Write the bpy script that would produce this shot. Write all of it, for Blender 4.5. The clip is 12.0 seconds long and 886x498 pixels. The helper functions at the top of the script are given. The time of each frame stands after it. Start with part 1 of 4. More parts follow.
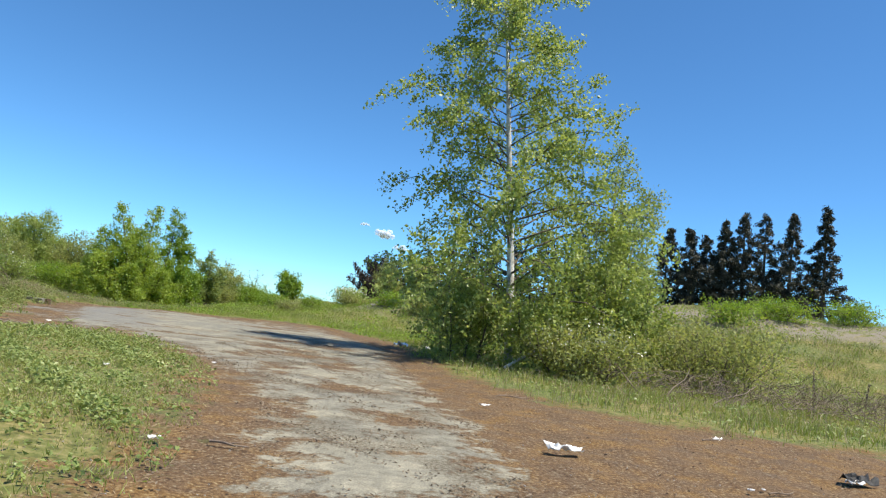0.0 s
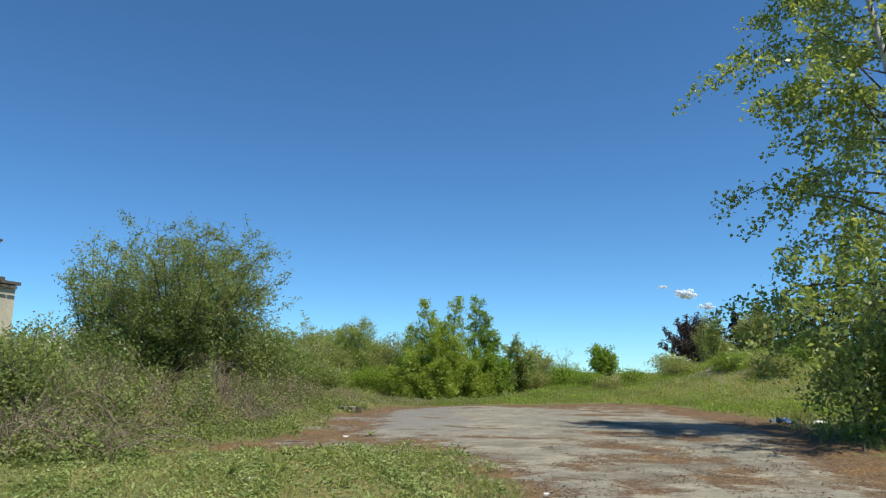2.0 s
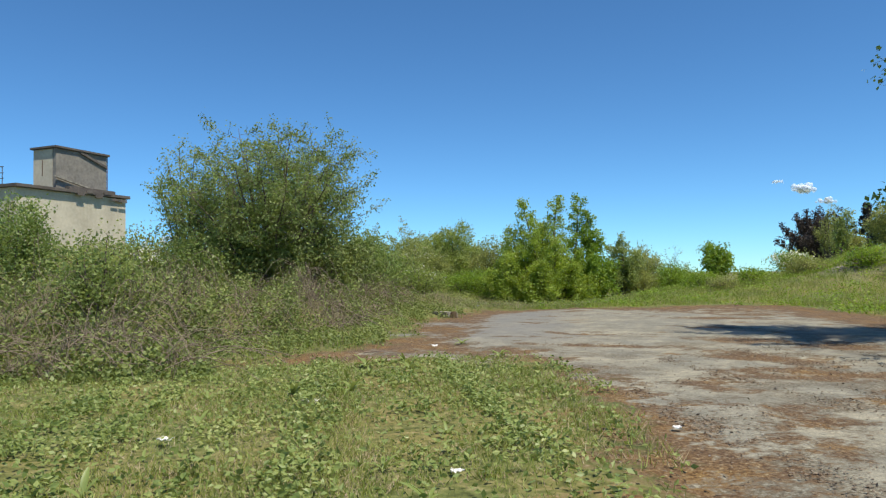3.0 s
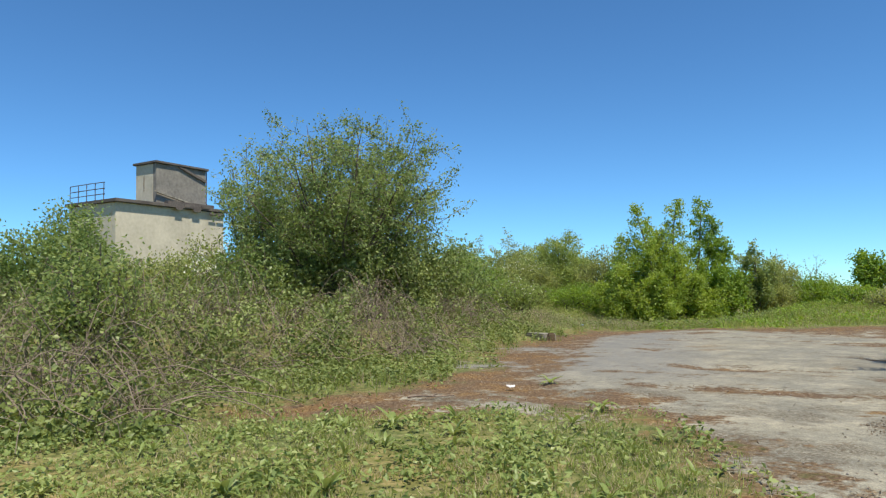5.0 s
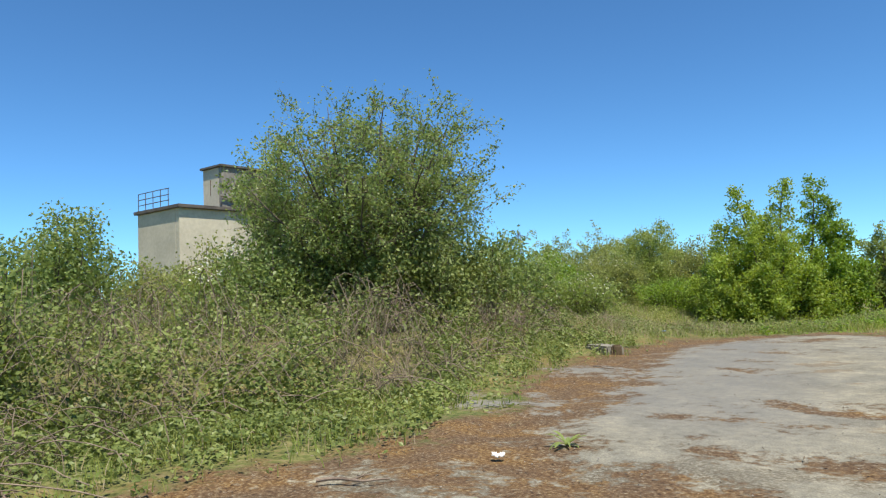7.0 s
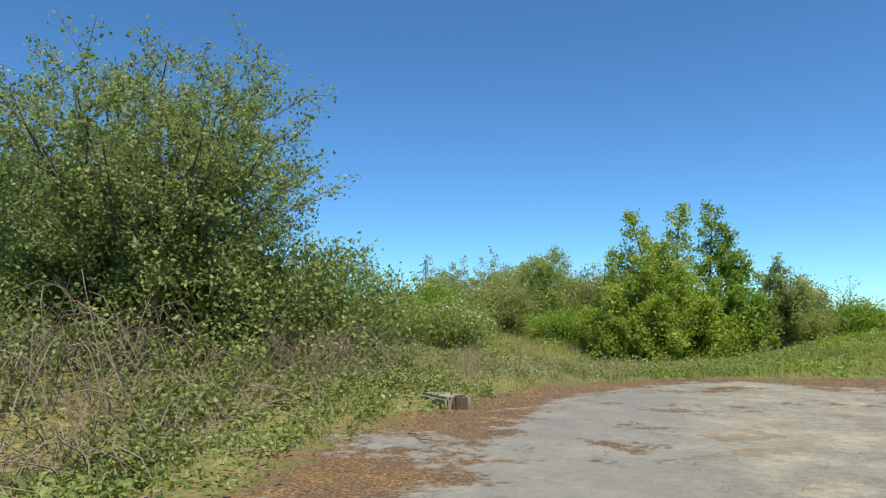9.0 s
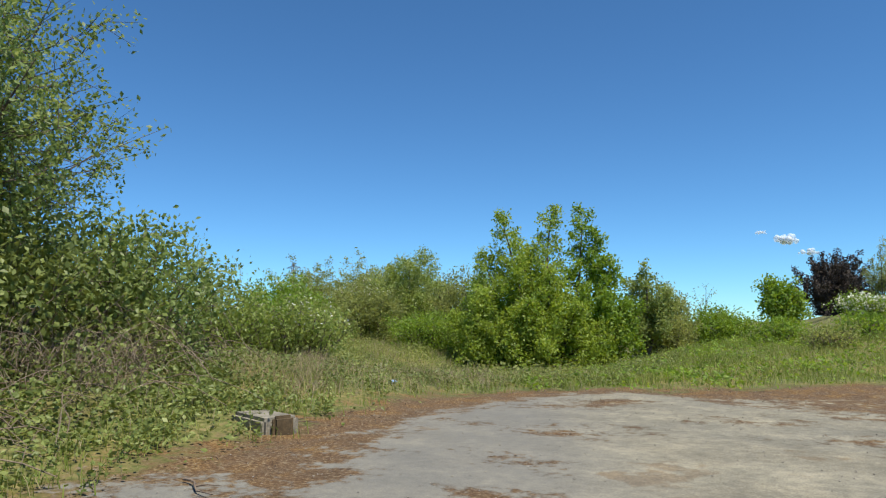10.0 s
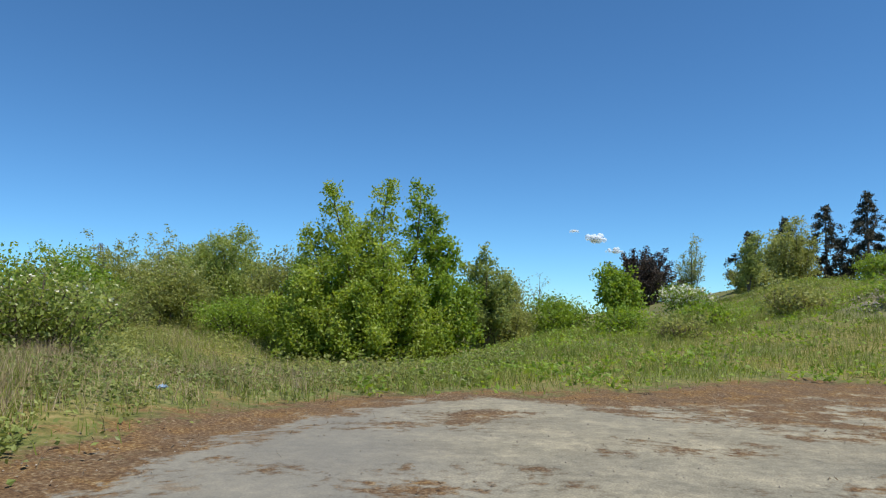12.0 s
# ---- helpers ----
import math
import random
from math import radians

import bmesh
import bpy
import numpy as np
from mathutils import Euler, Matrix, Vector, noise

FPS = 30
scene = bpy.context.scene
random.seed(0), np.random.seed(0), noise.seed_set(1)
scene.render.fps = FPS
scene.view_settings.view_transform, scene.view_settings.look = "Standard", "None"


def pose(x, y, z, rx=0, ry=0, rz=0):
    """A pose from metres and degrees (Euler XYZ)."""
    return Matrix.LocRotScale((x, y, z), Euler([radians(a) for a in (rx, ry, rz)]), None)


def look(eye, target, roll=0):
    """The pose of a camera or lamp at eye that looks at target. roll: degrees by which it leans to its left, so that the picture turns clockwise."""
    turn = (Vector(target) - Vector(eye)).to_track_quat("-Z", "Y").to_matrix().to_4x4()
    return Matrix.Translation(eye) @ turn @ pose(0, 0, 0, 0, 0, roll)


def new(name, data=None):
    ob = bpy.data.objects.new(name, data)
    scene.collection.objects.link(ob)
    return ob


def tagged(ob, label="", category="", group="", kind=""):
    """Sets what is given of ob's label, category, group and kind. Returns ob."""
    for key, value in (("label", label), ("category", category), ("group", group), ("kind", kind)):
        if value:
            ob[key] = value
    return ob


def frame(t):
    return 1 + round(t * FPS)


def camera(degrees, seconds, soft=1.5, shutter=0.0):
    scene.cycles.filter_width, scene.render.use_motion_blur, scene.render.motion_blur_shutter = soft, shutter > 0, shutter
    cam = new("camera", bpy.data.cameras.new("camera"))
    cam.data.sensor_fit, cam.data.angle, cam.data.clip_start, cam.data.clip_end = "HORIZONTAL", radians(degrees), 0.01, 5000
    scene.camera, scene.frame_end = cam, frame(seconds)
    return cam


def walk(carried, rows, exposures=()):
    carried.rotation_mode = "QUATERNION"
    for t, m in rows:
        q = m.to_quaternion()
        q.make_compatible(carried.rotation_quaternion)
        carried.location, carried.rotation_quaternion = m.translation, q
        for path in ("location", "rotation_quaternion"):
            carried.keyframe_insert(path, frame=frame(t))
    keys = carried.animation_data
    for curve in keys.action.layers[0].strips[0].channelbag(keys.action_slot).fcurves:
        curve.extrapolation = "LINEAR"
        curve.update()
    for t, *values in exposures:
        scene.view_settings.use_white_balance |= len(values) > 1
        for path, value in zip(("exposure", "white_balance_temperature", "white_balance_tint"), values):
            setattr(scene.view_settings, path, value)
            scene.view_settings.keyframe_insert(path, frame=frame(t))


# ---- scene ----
cam = camera(64.13, 12.0, 1.25)
PATH = [
    (0, look((-0.132, 1.029, 1.130), (0.044, 3.012, 1.315), 6.92)),
    (0.5, look((-0.428, 2.227, 1.146), (-0.518, 4.209, 1.393), -1.46)),
    (1, look((-0.679, 3.245, 1.172), (-1.062, 5.172, 1.546), -0.62)),
    (1.5, look((-0.871, 4.153, 1.171), (-1.376, 6.055, 1.528), 0.19)),
    (2, look((-1.064, 5.112, 1.153), (-1.698, 6.977, 1.496), 0.10)),
    (2.5, look((-1.245, 5.971, 1.102), (-1.924, 7.820, 1.450), -0.33)),
    (2.7, look((-1.357, 6.265, 1.130), (-2.181, 8.082, 1.272), -0.51)),
    (4.3, look((-2.262, 8.495, 1.151), (-3.263, 10.227, 1.156), -1.72)),
    (4.5, look((-2.352, 8.822, 1.136), (-3.375, 10.539, 1.178), -1.90)),
    (5, look((-2.629, 9.666, 1.127), (-3.797, 11.285, 1.250), -0.98)),
    (5.5, look((-2.876, 10.479, 1.118), (-4.079, 12.071, 1.246), -3.84)),
    (6, look((-3.080, 11.243, 1.113), (-4.371, 12.766, 1.227), -1.52)),
    (6.5, look((-3.302, 12.036, 1.106), (-4.606, 13.547, 1.228), -1.32)),
    (6.7, look((-3.382, 12.341, 1.154), (-4.734, 13.811, 1.261), -1.43)),
    (8.3, look((-4.078, 15.043, 1.310), (-5.435, 16.498, 1.518), -4.74)),
    (8.5, look((-4.270, 15.451, 1.239), (-5.573, 16.951, 1.470), -3.90)),
    (9, look((-4.840, 16.675, 1.159), (-6.015, 18.282, 1.354), -0.98)),
    (9.5, look((-5.404, 17.783, 1.086), (-6.348, 19.537, 1.259), -1.36)),
    (10, look((-5.765, 18.704, 1.049), (-6.627, 20.496, 1.256), -0.22)),
    (10.5, look((-6.073, 19.513, 1.014), (-6.587, 21.437, 1.195), -0.74)),
    (11, look((-6.339, 20.221, 0.997), (-6.846, 22.146, 1.194), -0.09)),
    (11.5, look((-6.610, 20.925, 0.966), (-7.081, 22.860, 1.151), -1.09)),
    (12, look((-6.840, 21.595, 0.946), (-7.250, 23.544, 1.125), 0.49)),
]
walk(cam, PATH, ((0.0, 0.67), (0.7, 0.45), (1.5, 0.28), (2.5, 0.33), (4.5, 0.44), (6.5, 0.55), (8.5, 0.58), (9.5, 0.4), (12.0, 0.28)))

# ---- world, sun ----
SUN_AZ, SUN_EL = radians(112), radians(64)
world = bpy.data.worlds.new("world")
scene.world = world
world.use_nodes = True
wn = world.node_tree.nodes
sky = wn.new("ShaderNodeTexSky")
sky.sky_type = 'NISHITA'
sky.sun_disc = False
sky.sun_elevation, sky.sun_rotation = SUN_EL, SUN_AZ
sky.altitude, sky.air_density, sky.dust_density, sky.ozone_density = 0, 0.68, 0.0, 4.0
wn["Background"].inputs[1].default_value = 0.11
clear_air = wn.new("ShaderNodeMix")
clear_air.data_type, clear_air.blend_type = "RGBA", "MULTIPLY"
clear_air.inputs[0].default_value, clear_air.inputs[7].default_value = 1.0, (0.58, 0.95, 1.12, 1)
world.node_tree.links.new(sky.outputs[0], clear_air.inputs[6])
world.node_tree.links.new(clear_air.outputs[2], wn["Background"].inputs[0])
sun_data = bpy.data.lights.new("sun", "SUN")
sun_data.energy, sun_data.angle, sun_data.color = 5.0, radians(0.53), (1.0, 0.93, 0.8)
sun = new("sun", sun_data)
SUN_DIR = Vector((math.sin(SUN_AZ) * math.cos(SUN_EL), math.cos(SUN_AZ) * math.cos(SUN_EL), math.sin(SUN_EL)))
sun.matrix_world = look(SUN_DIR * 60, (0, 0, 0))


# ---- materials ----
def material(name):
    m = bpy.data.materials.new(name)
    m.use_nodes = True
    n = m.node_tree.nodes
    return m, n, m.node_tree.links.new, n["Principled BSDF"]


def noise_node(n, link, scale, detail=5, rough=0.55, coord="Object"):
    tc = n.new("ShaderNodeTexCoord")
    t = n.new("ShaderNodeTexNoise")
    t.inputs["Scale"].default_value, t.inputs["Detail"].default_value, t.inputs["Roughness"].default_value = scale, detail, rough
    link(tc.outputs[coord], t.inputs["Vector"])
    return t


def ramp_node(n, link, source, stops):
    r = n.new("ShaderNodeValToRGB")
    e = r.color_ramp.elements
    while len(e) < len(stops):
        e.new(0.5)
    for i, (p, c) in enumerate(stops):
        e[i].position, e[i].color = p, (*c, 1)
    link(source, r.inputs[0])
    return r


def math_node(n, link, op, a, b=None, clamp=False):
    m = n.new("ShaderNodeMath")
    m.operation, m.use_clamp = op, clamp
    for i, v in enumerate((a, b)):
        if v is None:
            continue
        if isinstance(v, (int, float)):
            m.inputs[i].default_value = v
        else:
            link(v, m.inputs[i])
    return m.outputs[0]


def mix_node(n, link, fac, a, b, mode="MIX"):
    m = n.new("ShaderNodeMix")
    m.data_type, m.blend_type = "RGBA", mode
    if isinstance(fac, (int, float)):
        m.inputs[0].default_value = fac
    else:
        link(fac, m.inputs[0])
    for i, v in ((6, a), (7, b)):
        if isinstance(v, tuple):
            m.inputs[i].default_value = (*v, 1)
        else:
            link(v, m.inputs[i])
    return m.outputs[2]


def bump_node(n, link, height, strength, distance, bsdf):
    b = n.new("ShaderNodeBump")
    b.inputs["Strength"].default_value, b.inputs["Distance"].default_value = strength, distance
    link(height, b.inputs["Height"])
    link(b.outputs[0], bsdf.inputs["Normal"])


def plain(name, a, b, scale, rough=0.8, bump=0.3, metal=0.0, dist=0.01):
    """A rough surface whose colour wanders between a and b at two scales."""
    m, n, link, bs = material(name)
    t1, t2 = noise_node(n, link, scale), noise_node(n, link, scale * 9, 3)
    s = math_node(n, link, "ADD", math_node(n, link, "MULTIPLY", t1.outputs[0], 0.65), math_node(n, link, "MULTIPLY", t2.outputs[0], 0.35))
    r = ramp_node(n, link, s, ((0.36, a), (0.64, b)))
    link(r.outputs[0], bs.inputs["Base Color"])
    bs.inputs["Roughness"].default_value, bs.inputs["Metallic"].default_value = rough, metal
    bump_node(n, link, t2.outputs[0], bump, dist, bs)
    return m


def foliage(name, stops, clear=0.47, rough=0.55, patch=0.8):
    """Leaves: each leaf has its own tone, clumps differ, light shines through."""
    m, n, link, bs = material(name)
    g = n.new("ShaderNodeNewGeometry")
    t = noise_node(n, link, patch, 3)
    s = math_node(n, link, "ADD", math_node(n, link, "MULTIPLY", g.outputs["Random Per Island"], 0.4),
                  math_node(n, link, "MULTIPLY", math_node(n, link, "SUBTRACT", t.outputs[0], 0.2), 1.0), True)
    r = ramp_node(n, link, s, stops)
    link(r.outputs[0], bs.inputs["Base Color"])
    bs.inputs["Roughness"].default_value = rough
    bs.inputs["Specular IOR Level"].default_value = 0.4
    tr = n.new("ShaderNodeBsdfTranslucent")
    hs = n.new("ShaderNodeHueSaturation")
    hs.inputs["Hue"].default_value, hs.inputs["Saturation"].default_value, hs.inputs["Value"].default_value = 0.48, 1.1, 1.5
    link(r.outputs[0], hs.inputs["Color"])
    link(hs.outputs[0], tr.inputs[0])
    mx = n.new("ShaderNodeMixShader")
    mx.inputs[0].default_value = clear
    link(bs.outputs[0], mx.inputs[1])
    link(tr.outputs[0], mx.inputs[2])
    link(mx.outputs[0], n["Material Output"].inputs[0])
    return m


def ground_material():
    """Grass soil, red-brown moss and worn asphalt, bounded by ragged edges."""
    m, n, link, bs = material("weathered_ground")

    def attr(name):
        a = n.new("ShaderNodeAttribute")
        a.attribute_name = name
        return a.outputs["Fac"]
    big, mid, fine, tiny = (noise_node(n, link, s, d, 0.6) for s, d in ((0.55, 4), (2.2, 6), (11, 5), (70, 3)))
    stretch = n.new("ShaderNodeMapping")
    stretch.inputs["Scale"].default_value = (1.0, 1.25, 1)
    stretch.inputs["Rotation"].default_value = (0, 0, radians(-35))
    tc = n.new("ShaderNodeTexCoord")
    link(tc.outputs["Object"], stretch.inputs[0])
    streak = n.new("ShaderNodeTexNoise")
    streak.inputs["Scale"].default_value, streak.inputs["Detail"].default_value = 1.6, 6
    link(stretch.outputs[0], streak.inputs["Vector"])

    def edge(source, w1, w2, w3, soft):
        v = math_node(n, link, "ADD", source, math_node(n, link, "MULTIPLY", math_node(n, link, "SUBTRACT", streak.outputs[0], 0.5), w1))
        v = math_node(n, link, "ADD", v, math_node(n, link, "MULTIPLY", math_node(n, link, "SUBTRACT", mid.outputs[0], 0.5), w2))
        v = math_node(n, link, "ADD", v, math_node(n, link, "MULTIPLY", math_node(n, link, "SUBTRACT", fine.outputs[0], 0.5), w3))
        return math_node(n, link, "ADD", math_node(n, link, "DIVIDE", v, soft), 0.5, True)
    hard = edge(attr("hard"), 2.2, 2.2, 1.8, 0.36)
    spots = noise_node(n, link, 1.15, 9, 0.62)
    thin = math_node(n, link, "ADD", math_node(n, link, "MULTIPLY", big.outputs[0], -0.35), 0.79)
    spot = math_node(n, link, "MULTIPLY", math_node(n, link, "SUBTRACT", spots.outputs[0], thin), 22.0, True)
    hard = math_node(n, link, "MULTIPLY", hard, math_node(n, link, "SUBTRACT", 1.0, math_node(n, link, "MULTIPLY", spot, math_node(n, link, "SUBTRACT", 0.9, math_node(n, link, "MULTIPLY", attr("yard"), 0.45)))))
    soil = edge(attr("bare"), 1.6, 1.8, 1.6, 0.55)
    grit = ramp_node(n, link, tiny.outputs[0], ((0.3, (0.55, 0.55, 0.55)), (0.7, (1.3, 1.3, 1.3))))
    asphalt = ramp_node(n, link, mid.outputs[0], ((0.3, (0.178, 0.17, 0.14)), (0.5, (0.216, 0.206, 0.17)), (0.7, (0.28, 0.263, 0.213))))
    wide = ramp_node(n, link, big.outputs[0], ((0.35, (0.86, 0.87, 0.87)), (0.65, (1.12, 1.1, 1.03))))
    asphalt = mix_node(n, link, 1.0, asphalt.outputs[0], wide.outputs[0], "MULTIPLY")
    blotch = ramp_node(n, link, fine.outputs[0], ((0.35, (0.82, 0.82, 0.82)), (0.65, (1.2, 1.19, 1.16))))
    asphalt = mix_node(n, link, 1.0, asphalt, blotch.outputs[0], "MULTIPLY")
    asphalt = mix_node(n, link, 0.8, asphalt, grit.outputs[0], "MULTIPLY")
    crumb = noise_node(n, link, 34, 7, 0.62)
    dirt = noise_node(n, link, 0.9, 8, 0.66)
    dirty = math_node(n, link, "MULTIPLY", math_node(n, link, "SUBTRACT", dirt.outputs[0], 0.48), 11.0, True)
    dirty = math_node(n, link, "MULTIPLY", dirty, math_node(n, link, "MULTIPLY", math_node(n, link, "SUBTRACT", crumb.outputs[0], 0.42), 7.0, True))
    asphalt = mix_node(n, link, math_node(n, link, "MULTIPLY", dirty, math_node(n, link, "SUBTRACT", 0.95, math_node(n, link, "MULTIPLY", attr("yard"), 0.72))), asphalt, (0.095, 0.076, 0.05))
    smooth = math_node(n, link, "MULTIPLY", attr("smooth"), 0.55)
    asphalt = mix_node(n, link, smooth, asphalt, (0.155, 0.155, 0.15))
    cover = ramp_node(n, link, crumb.outputs[0], ((0.3, (0.042, 0.027, 0.016)), (0.45, (0.105, 0.062, 0.032)), (0.58, (0.165, 0.112, 0.062)), (0.7, (0.28, 0.24, 0.165))))
    ochre = ramp_node(n, link, mid.outputs[0], ((0.35, (0.85, 0.9, 1.0)), (0.48, (1.0, 1.0, 1.0)), (0.64, (1.3, 1.2, 0.85))))
    cover = mix_node(n, link, 0.9, cover.outputs[0], ochre.outputs[0], "MULTIPLY")
    cover = mix_node(n, link, 0.8, cover, grit.outputs[0], "MULTIPLY")
    turf = ramp_node(n, link, fine.outputs[0], ((0.3, (0.045, 0.05, 0.018)), (0.48, (0.12, 0.125, 0.045)), (0.6, (0.19, 0.17, 0.08)), (0.72, (0.28, 0.24, 0.14))))
    dry = ramp_node(n, link, big.outputs[0], ((0.4, (0.85, 1.0, 0.8)), (0.65, (1.25, 1.1, 0.95))))
    turf = mix_node(n, link, 1.0, turf.outputs[0], dry.outputs[0], "MULTIPLY")
    c = mix_node(n, link, soil, turf, cover)
    c = mix_node(n, link, hard, c, asphalt)
    spoil = math_node(n, link, "MULTIPLY", attr("spoil"), math_node(n, link, "GREATER_THAN", mid.outputs[0], 0.46))
    c = mix_node(n, link, spoil, c, (0.2, 0.175, 0.14))
    link(c, bs.inputs["Base Color"])
    bs.inputs["Roughness"].default_value = 0.92
    bs.inputs["Specular IOR Level"].default_value = 0.2
    h = math_node(n, link, "ADD", math_node(n, link, "MULTIPLY", fine.outputs[0], 0.5), math_node(n, link, "MULTIPLY", crumb.outputs[0], 0.4))
    h = math_node(n, link, "MULTIPLY", h, math_node(n, link, "SUBTRACT", 1.15, hard))
    bump_node(n, link, h, 0.7, 0.025, bs)
    return m


GROUND = ground_material()
BIRCH_LEAF = foliage("birch_leaf", ((0.0, (0.11, 0.165, 0.035)), (0.5, (0.24, 0.31, 0.08)), (1.0, (0.42, 0.46, 0.18))), 0.5, 0.4)
WILLOW_LEAF = foliage("willow_leaf", ((0.0, (0.105, 0.155, 0.04)), (0.5, (0.23, 0.295, 0.09)), (1.0, (0.37, 0.42, 0.165))), 0.54)
SALLOW_LEAF = foliage("sallow_leaf", ((0.0, (0.085, 0.13, 0.03)), (0.5, (0.19, 0.26, 0.075)), (1.0, (0.37, 0.43, 0.17))), 0.48, 0.45)
OAK_LEAF = foliage("oak_leaf", ((0.0, (0.13, 0.2, 0.026)), (0.5, (0.25, 0.345, 0.055)), (1.0, (0.4, 0.48, 0.11))), 0.5, 0.45)
GREEN_LEAF = foliage("green_leaf", ((0.0, (0.086, 0.173, 0.021)), (0.5, (0.194, 0.301, 0.043)), (1.0, (0.324, 0.431, 0.075))))
SCRUB_LEAF = foliage("scrub_leaf", ((0.0, (0.133, 0.164, 0.047)), (0.5, (0.250, 0.289, 0.086)), (1.0, (0.390, 0.413, 0.140))))
BRAMBLE_LEAF = foliage("bramble_leaf", ((0.0, (0.055, 0.08, 0.02)), (0.45, (0.15, 0.195, 0.05)), (1.0, (0.31, 0.35, 0.11))), 0.3, 0.5)
CONIFER_LEAF = foliage("conifer_leaf", ((0.0, (0.022, 0.026, 0.017)), (0.6, (0.055, 0.055, 0.034)), (1.0, (0.12, 0.1, 0.068))), 0.1)
DEAD_LEAF = foliage("brown_conifer_leaf", ((0.0, (0.022, 0.016, 0.013)), (0.6, (0.05, 0.036, 0.028)), (1.0, (0.1, 0.075, 0.055))), 0.1)
GRASS = foliage("grass_blade", ((0.0, (0.101, 0.16, 0.0252)), (0.45, (0.202, 0.26, 0.0504)), (0.75, (0.319, 0.336, 0.101)), (1.0, (0.504, 0.437, 0.202))), 0.3, 0.6, 0.35)
STRAW = foliage("dry_straw", ((0.0, (0.2, 0.15, 0.085)), (0.5, (0.33, 0.27, 0.16)), (1.0, (0.46, 0.4, 0.28))), 0.15, 0.8)
TANGLE = foliage("dry_tangle", ((0.0, (0.09, 0.068, 0.045)), (0.5, (0.19, 0.15, 0.105)), (1.0, (0.32, 0.27, 0.2))), 0.15, 0.8)
HERB = foliage("herb_leaf", ((0.0, (0.1, 0.155, 0.035)), (0.5, (0.21, 0.265, 0.075)), (1.0, (0.4, 0.42, 0.16))), 0.3, 0.45)
BLOSSOM = foliage("white_blossom", ((0.0, (0.55, 0.55, 0.45)), (1.0, (0.8, 0.8, 0.72))), 0.2)
BARK = plain("grey_brown_bark", (0.07, 0.055, 0.04), (0.17, 0.14, 0.1), 5, 0.9, 0.6)
TWIG = plain("dry_bramble_stem", (0.1, 0.075, 0.05), (0.25, 0.195, 0.14), 4, 0.85, 0.3)
BIRCH_BARK = plain("white_birch_bark", (0.2, 0.19, 0.17), (0.78, 0.76, 0.71), 3, 0.75, 0.4)
RENDER_WALL = plain("cream_rendered_wall", (0.4, 0.36, 0.27), (0.55, 0.5, 0.38), 0.7, 0.9, 0.3)
TOWER_WALL = plain("stained_concrete_wall", (0.13, 0.12, 0.105), (0.27, 0.25, 0.21), 0.9, 0.92, 0.4)
ROOF = plain("dark_bitumen_roof", (0.06, 0.05, 0.045), (0.14, 0.12, 0.1), 2, 0.9, 0.4)
RUST = plain("rusty_iron", (0.06, 0.03, 0.02), (0.18, 0.08, 0.04), 8, 0.8, 0.5, 0.3)
STEEL = plain("grey_painted_steel", (0.1, 0.1, 0.11), (0.2, 0.2, 0.2), 6, 0.6, 0.2, 0.6)
CONCRETE = plain("weathered_concrete", (0.12, 0.11, 0.085), (0.33, 0.3, 0.24), 5, 0.92, 0.6)
WHITE_PLASTIC = plain("dirty_white_plastic", (0.6, 0.58, 0.54), (0.82, 0.81, 0.78), 9, 0.45, 0.3)
BLUE_PLASTIC = plain("faded_blue_plastic", (0.1, 0.22, 0.4), (0.3, 0.42, 0.6), 8, 0.5, 0.3)
ORANGE_PLASTIC = plain("faded_orange_plastic", (0.5, 0.14, 0.04), (0.65, 0.25, 0.1), 8, 0.5, 0.3)
BLACK_RUBBER = plain("black_rubber", (0.012, 0.012, 0.012), (0.035, 0.033, 0.03), 10, 0.7, 0.3)
DRY_WOOD = plain("dry_dead_wood", (0.1, 0.07, 0.05), (0.26, 0.2, 0.15), 12, 0.9, 0.5)
STONE = plain("pale_rubble", (0.16, 0.145, 0.12), (0.34, 0.31, 0.27), 3, 0.95, 0.5)
MOSS = plain("dry_brown_moss", (0.05, 0.035, 0.018), (0.13, 0.09, 0.045), 14, 0.95, 0.6)
CLOUD = plain("white_cloud", (0.8, 0.88, 0.97), (0.86, 0.92, 1.0), 0.01, 1.0, 0.0)
CLOUD.node_tree.nodes["Principled BSDF"].inputs["Alpha"].default_value = 0.36

# ---- mesh helpers ----
rng = np.random.default_rng(7)


def mesh_from(name, verts, faces, mat, smooth=False):
    """A mesh from an array of vertices and an array of faces of one size."""
    verts, faces = np.asarray(verts, dtype=np.float32), np.asarray(faces, dtype=np.int32)
    k = faces.shape[1]
    me = bpy.data.meshes.new(name)
    me.vertices.add(len(verts))
    me.vertices.foreach_set("co", verts.ravel())
    me.loops.add(faces.size)
    me.loops.foreach_set("vertex_index", faces.ravel())
    me.polygons.add(len(faces))
    me.polygons.foreach_set("loop_start", np.arange(0, faces.size, k, dtype=np.int32))
    me.polygons.foreach_set("use_smooth", np.full(len(faces), smooth))
    me.materials.append(mat)
    me.update(calc_edges=True)
    return me


def thing(name, label, category, group="", kind="", at=(0, 0, 0), turn=0):
    ob = new(name)
    ob.matrix_world = pose(*at, 0, 0, turn)
    return tagged(ob, label, category, group, kind)


def part_of(name, me, parent, label=""):
    ob = new(name, me)
    ob.parent = parent
    return tagged(ob, label)


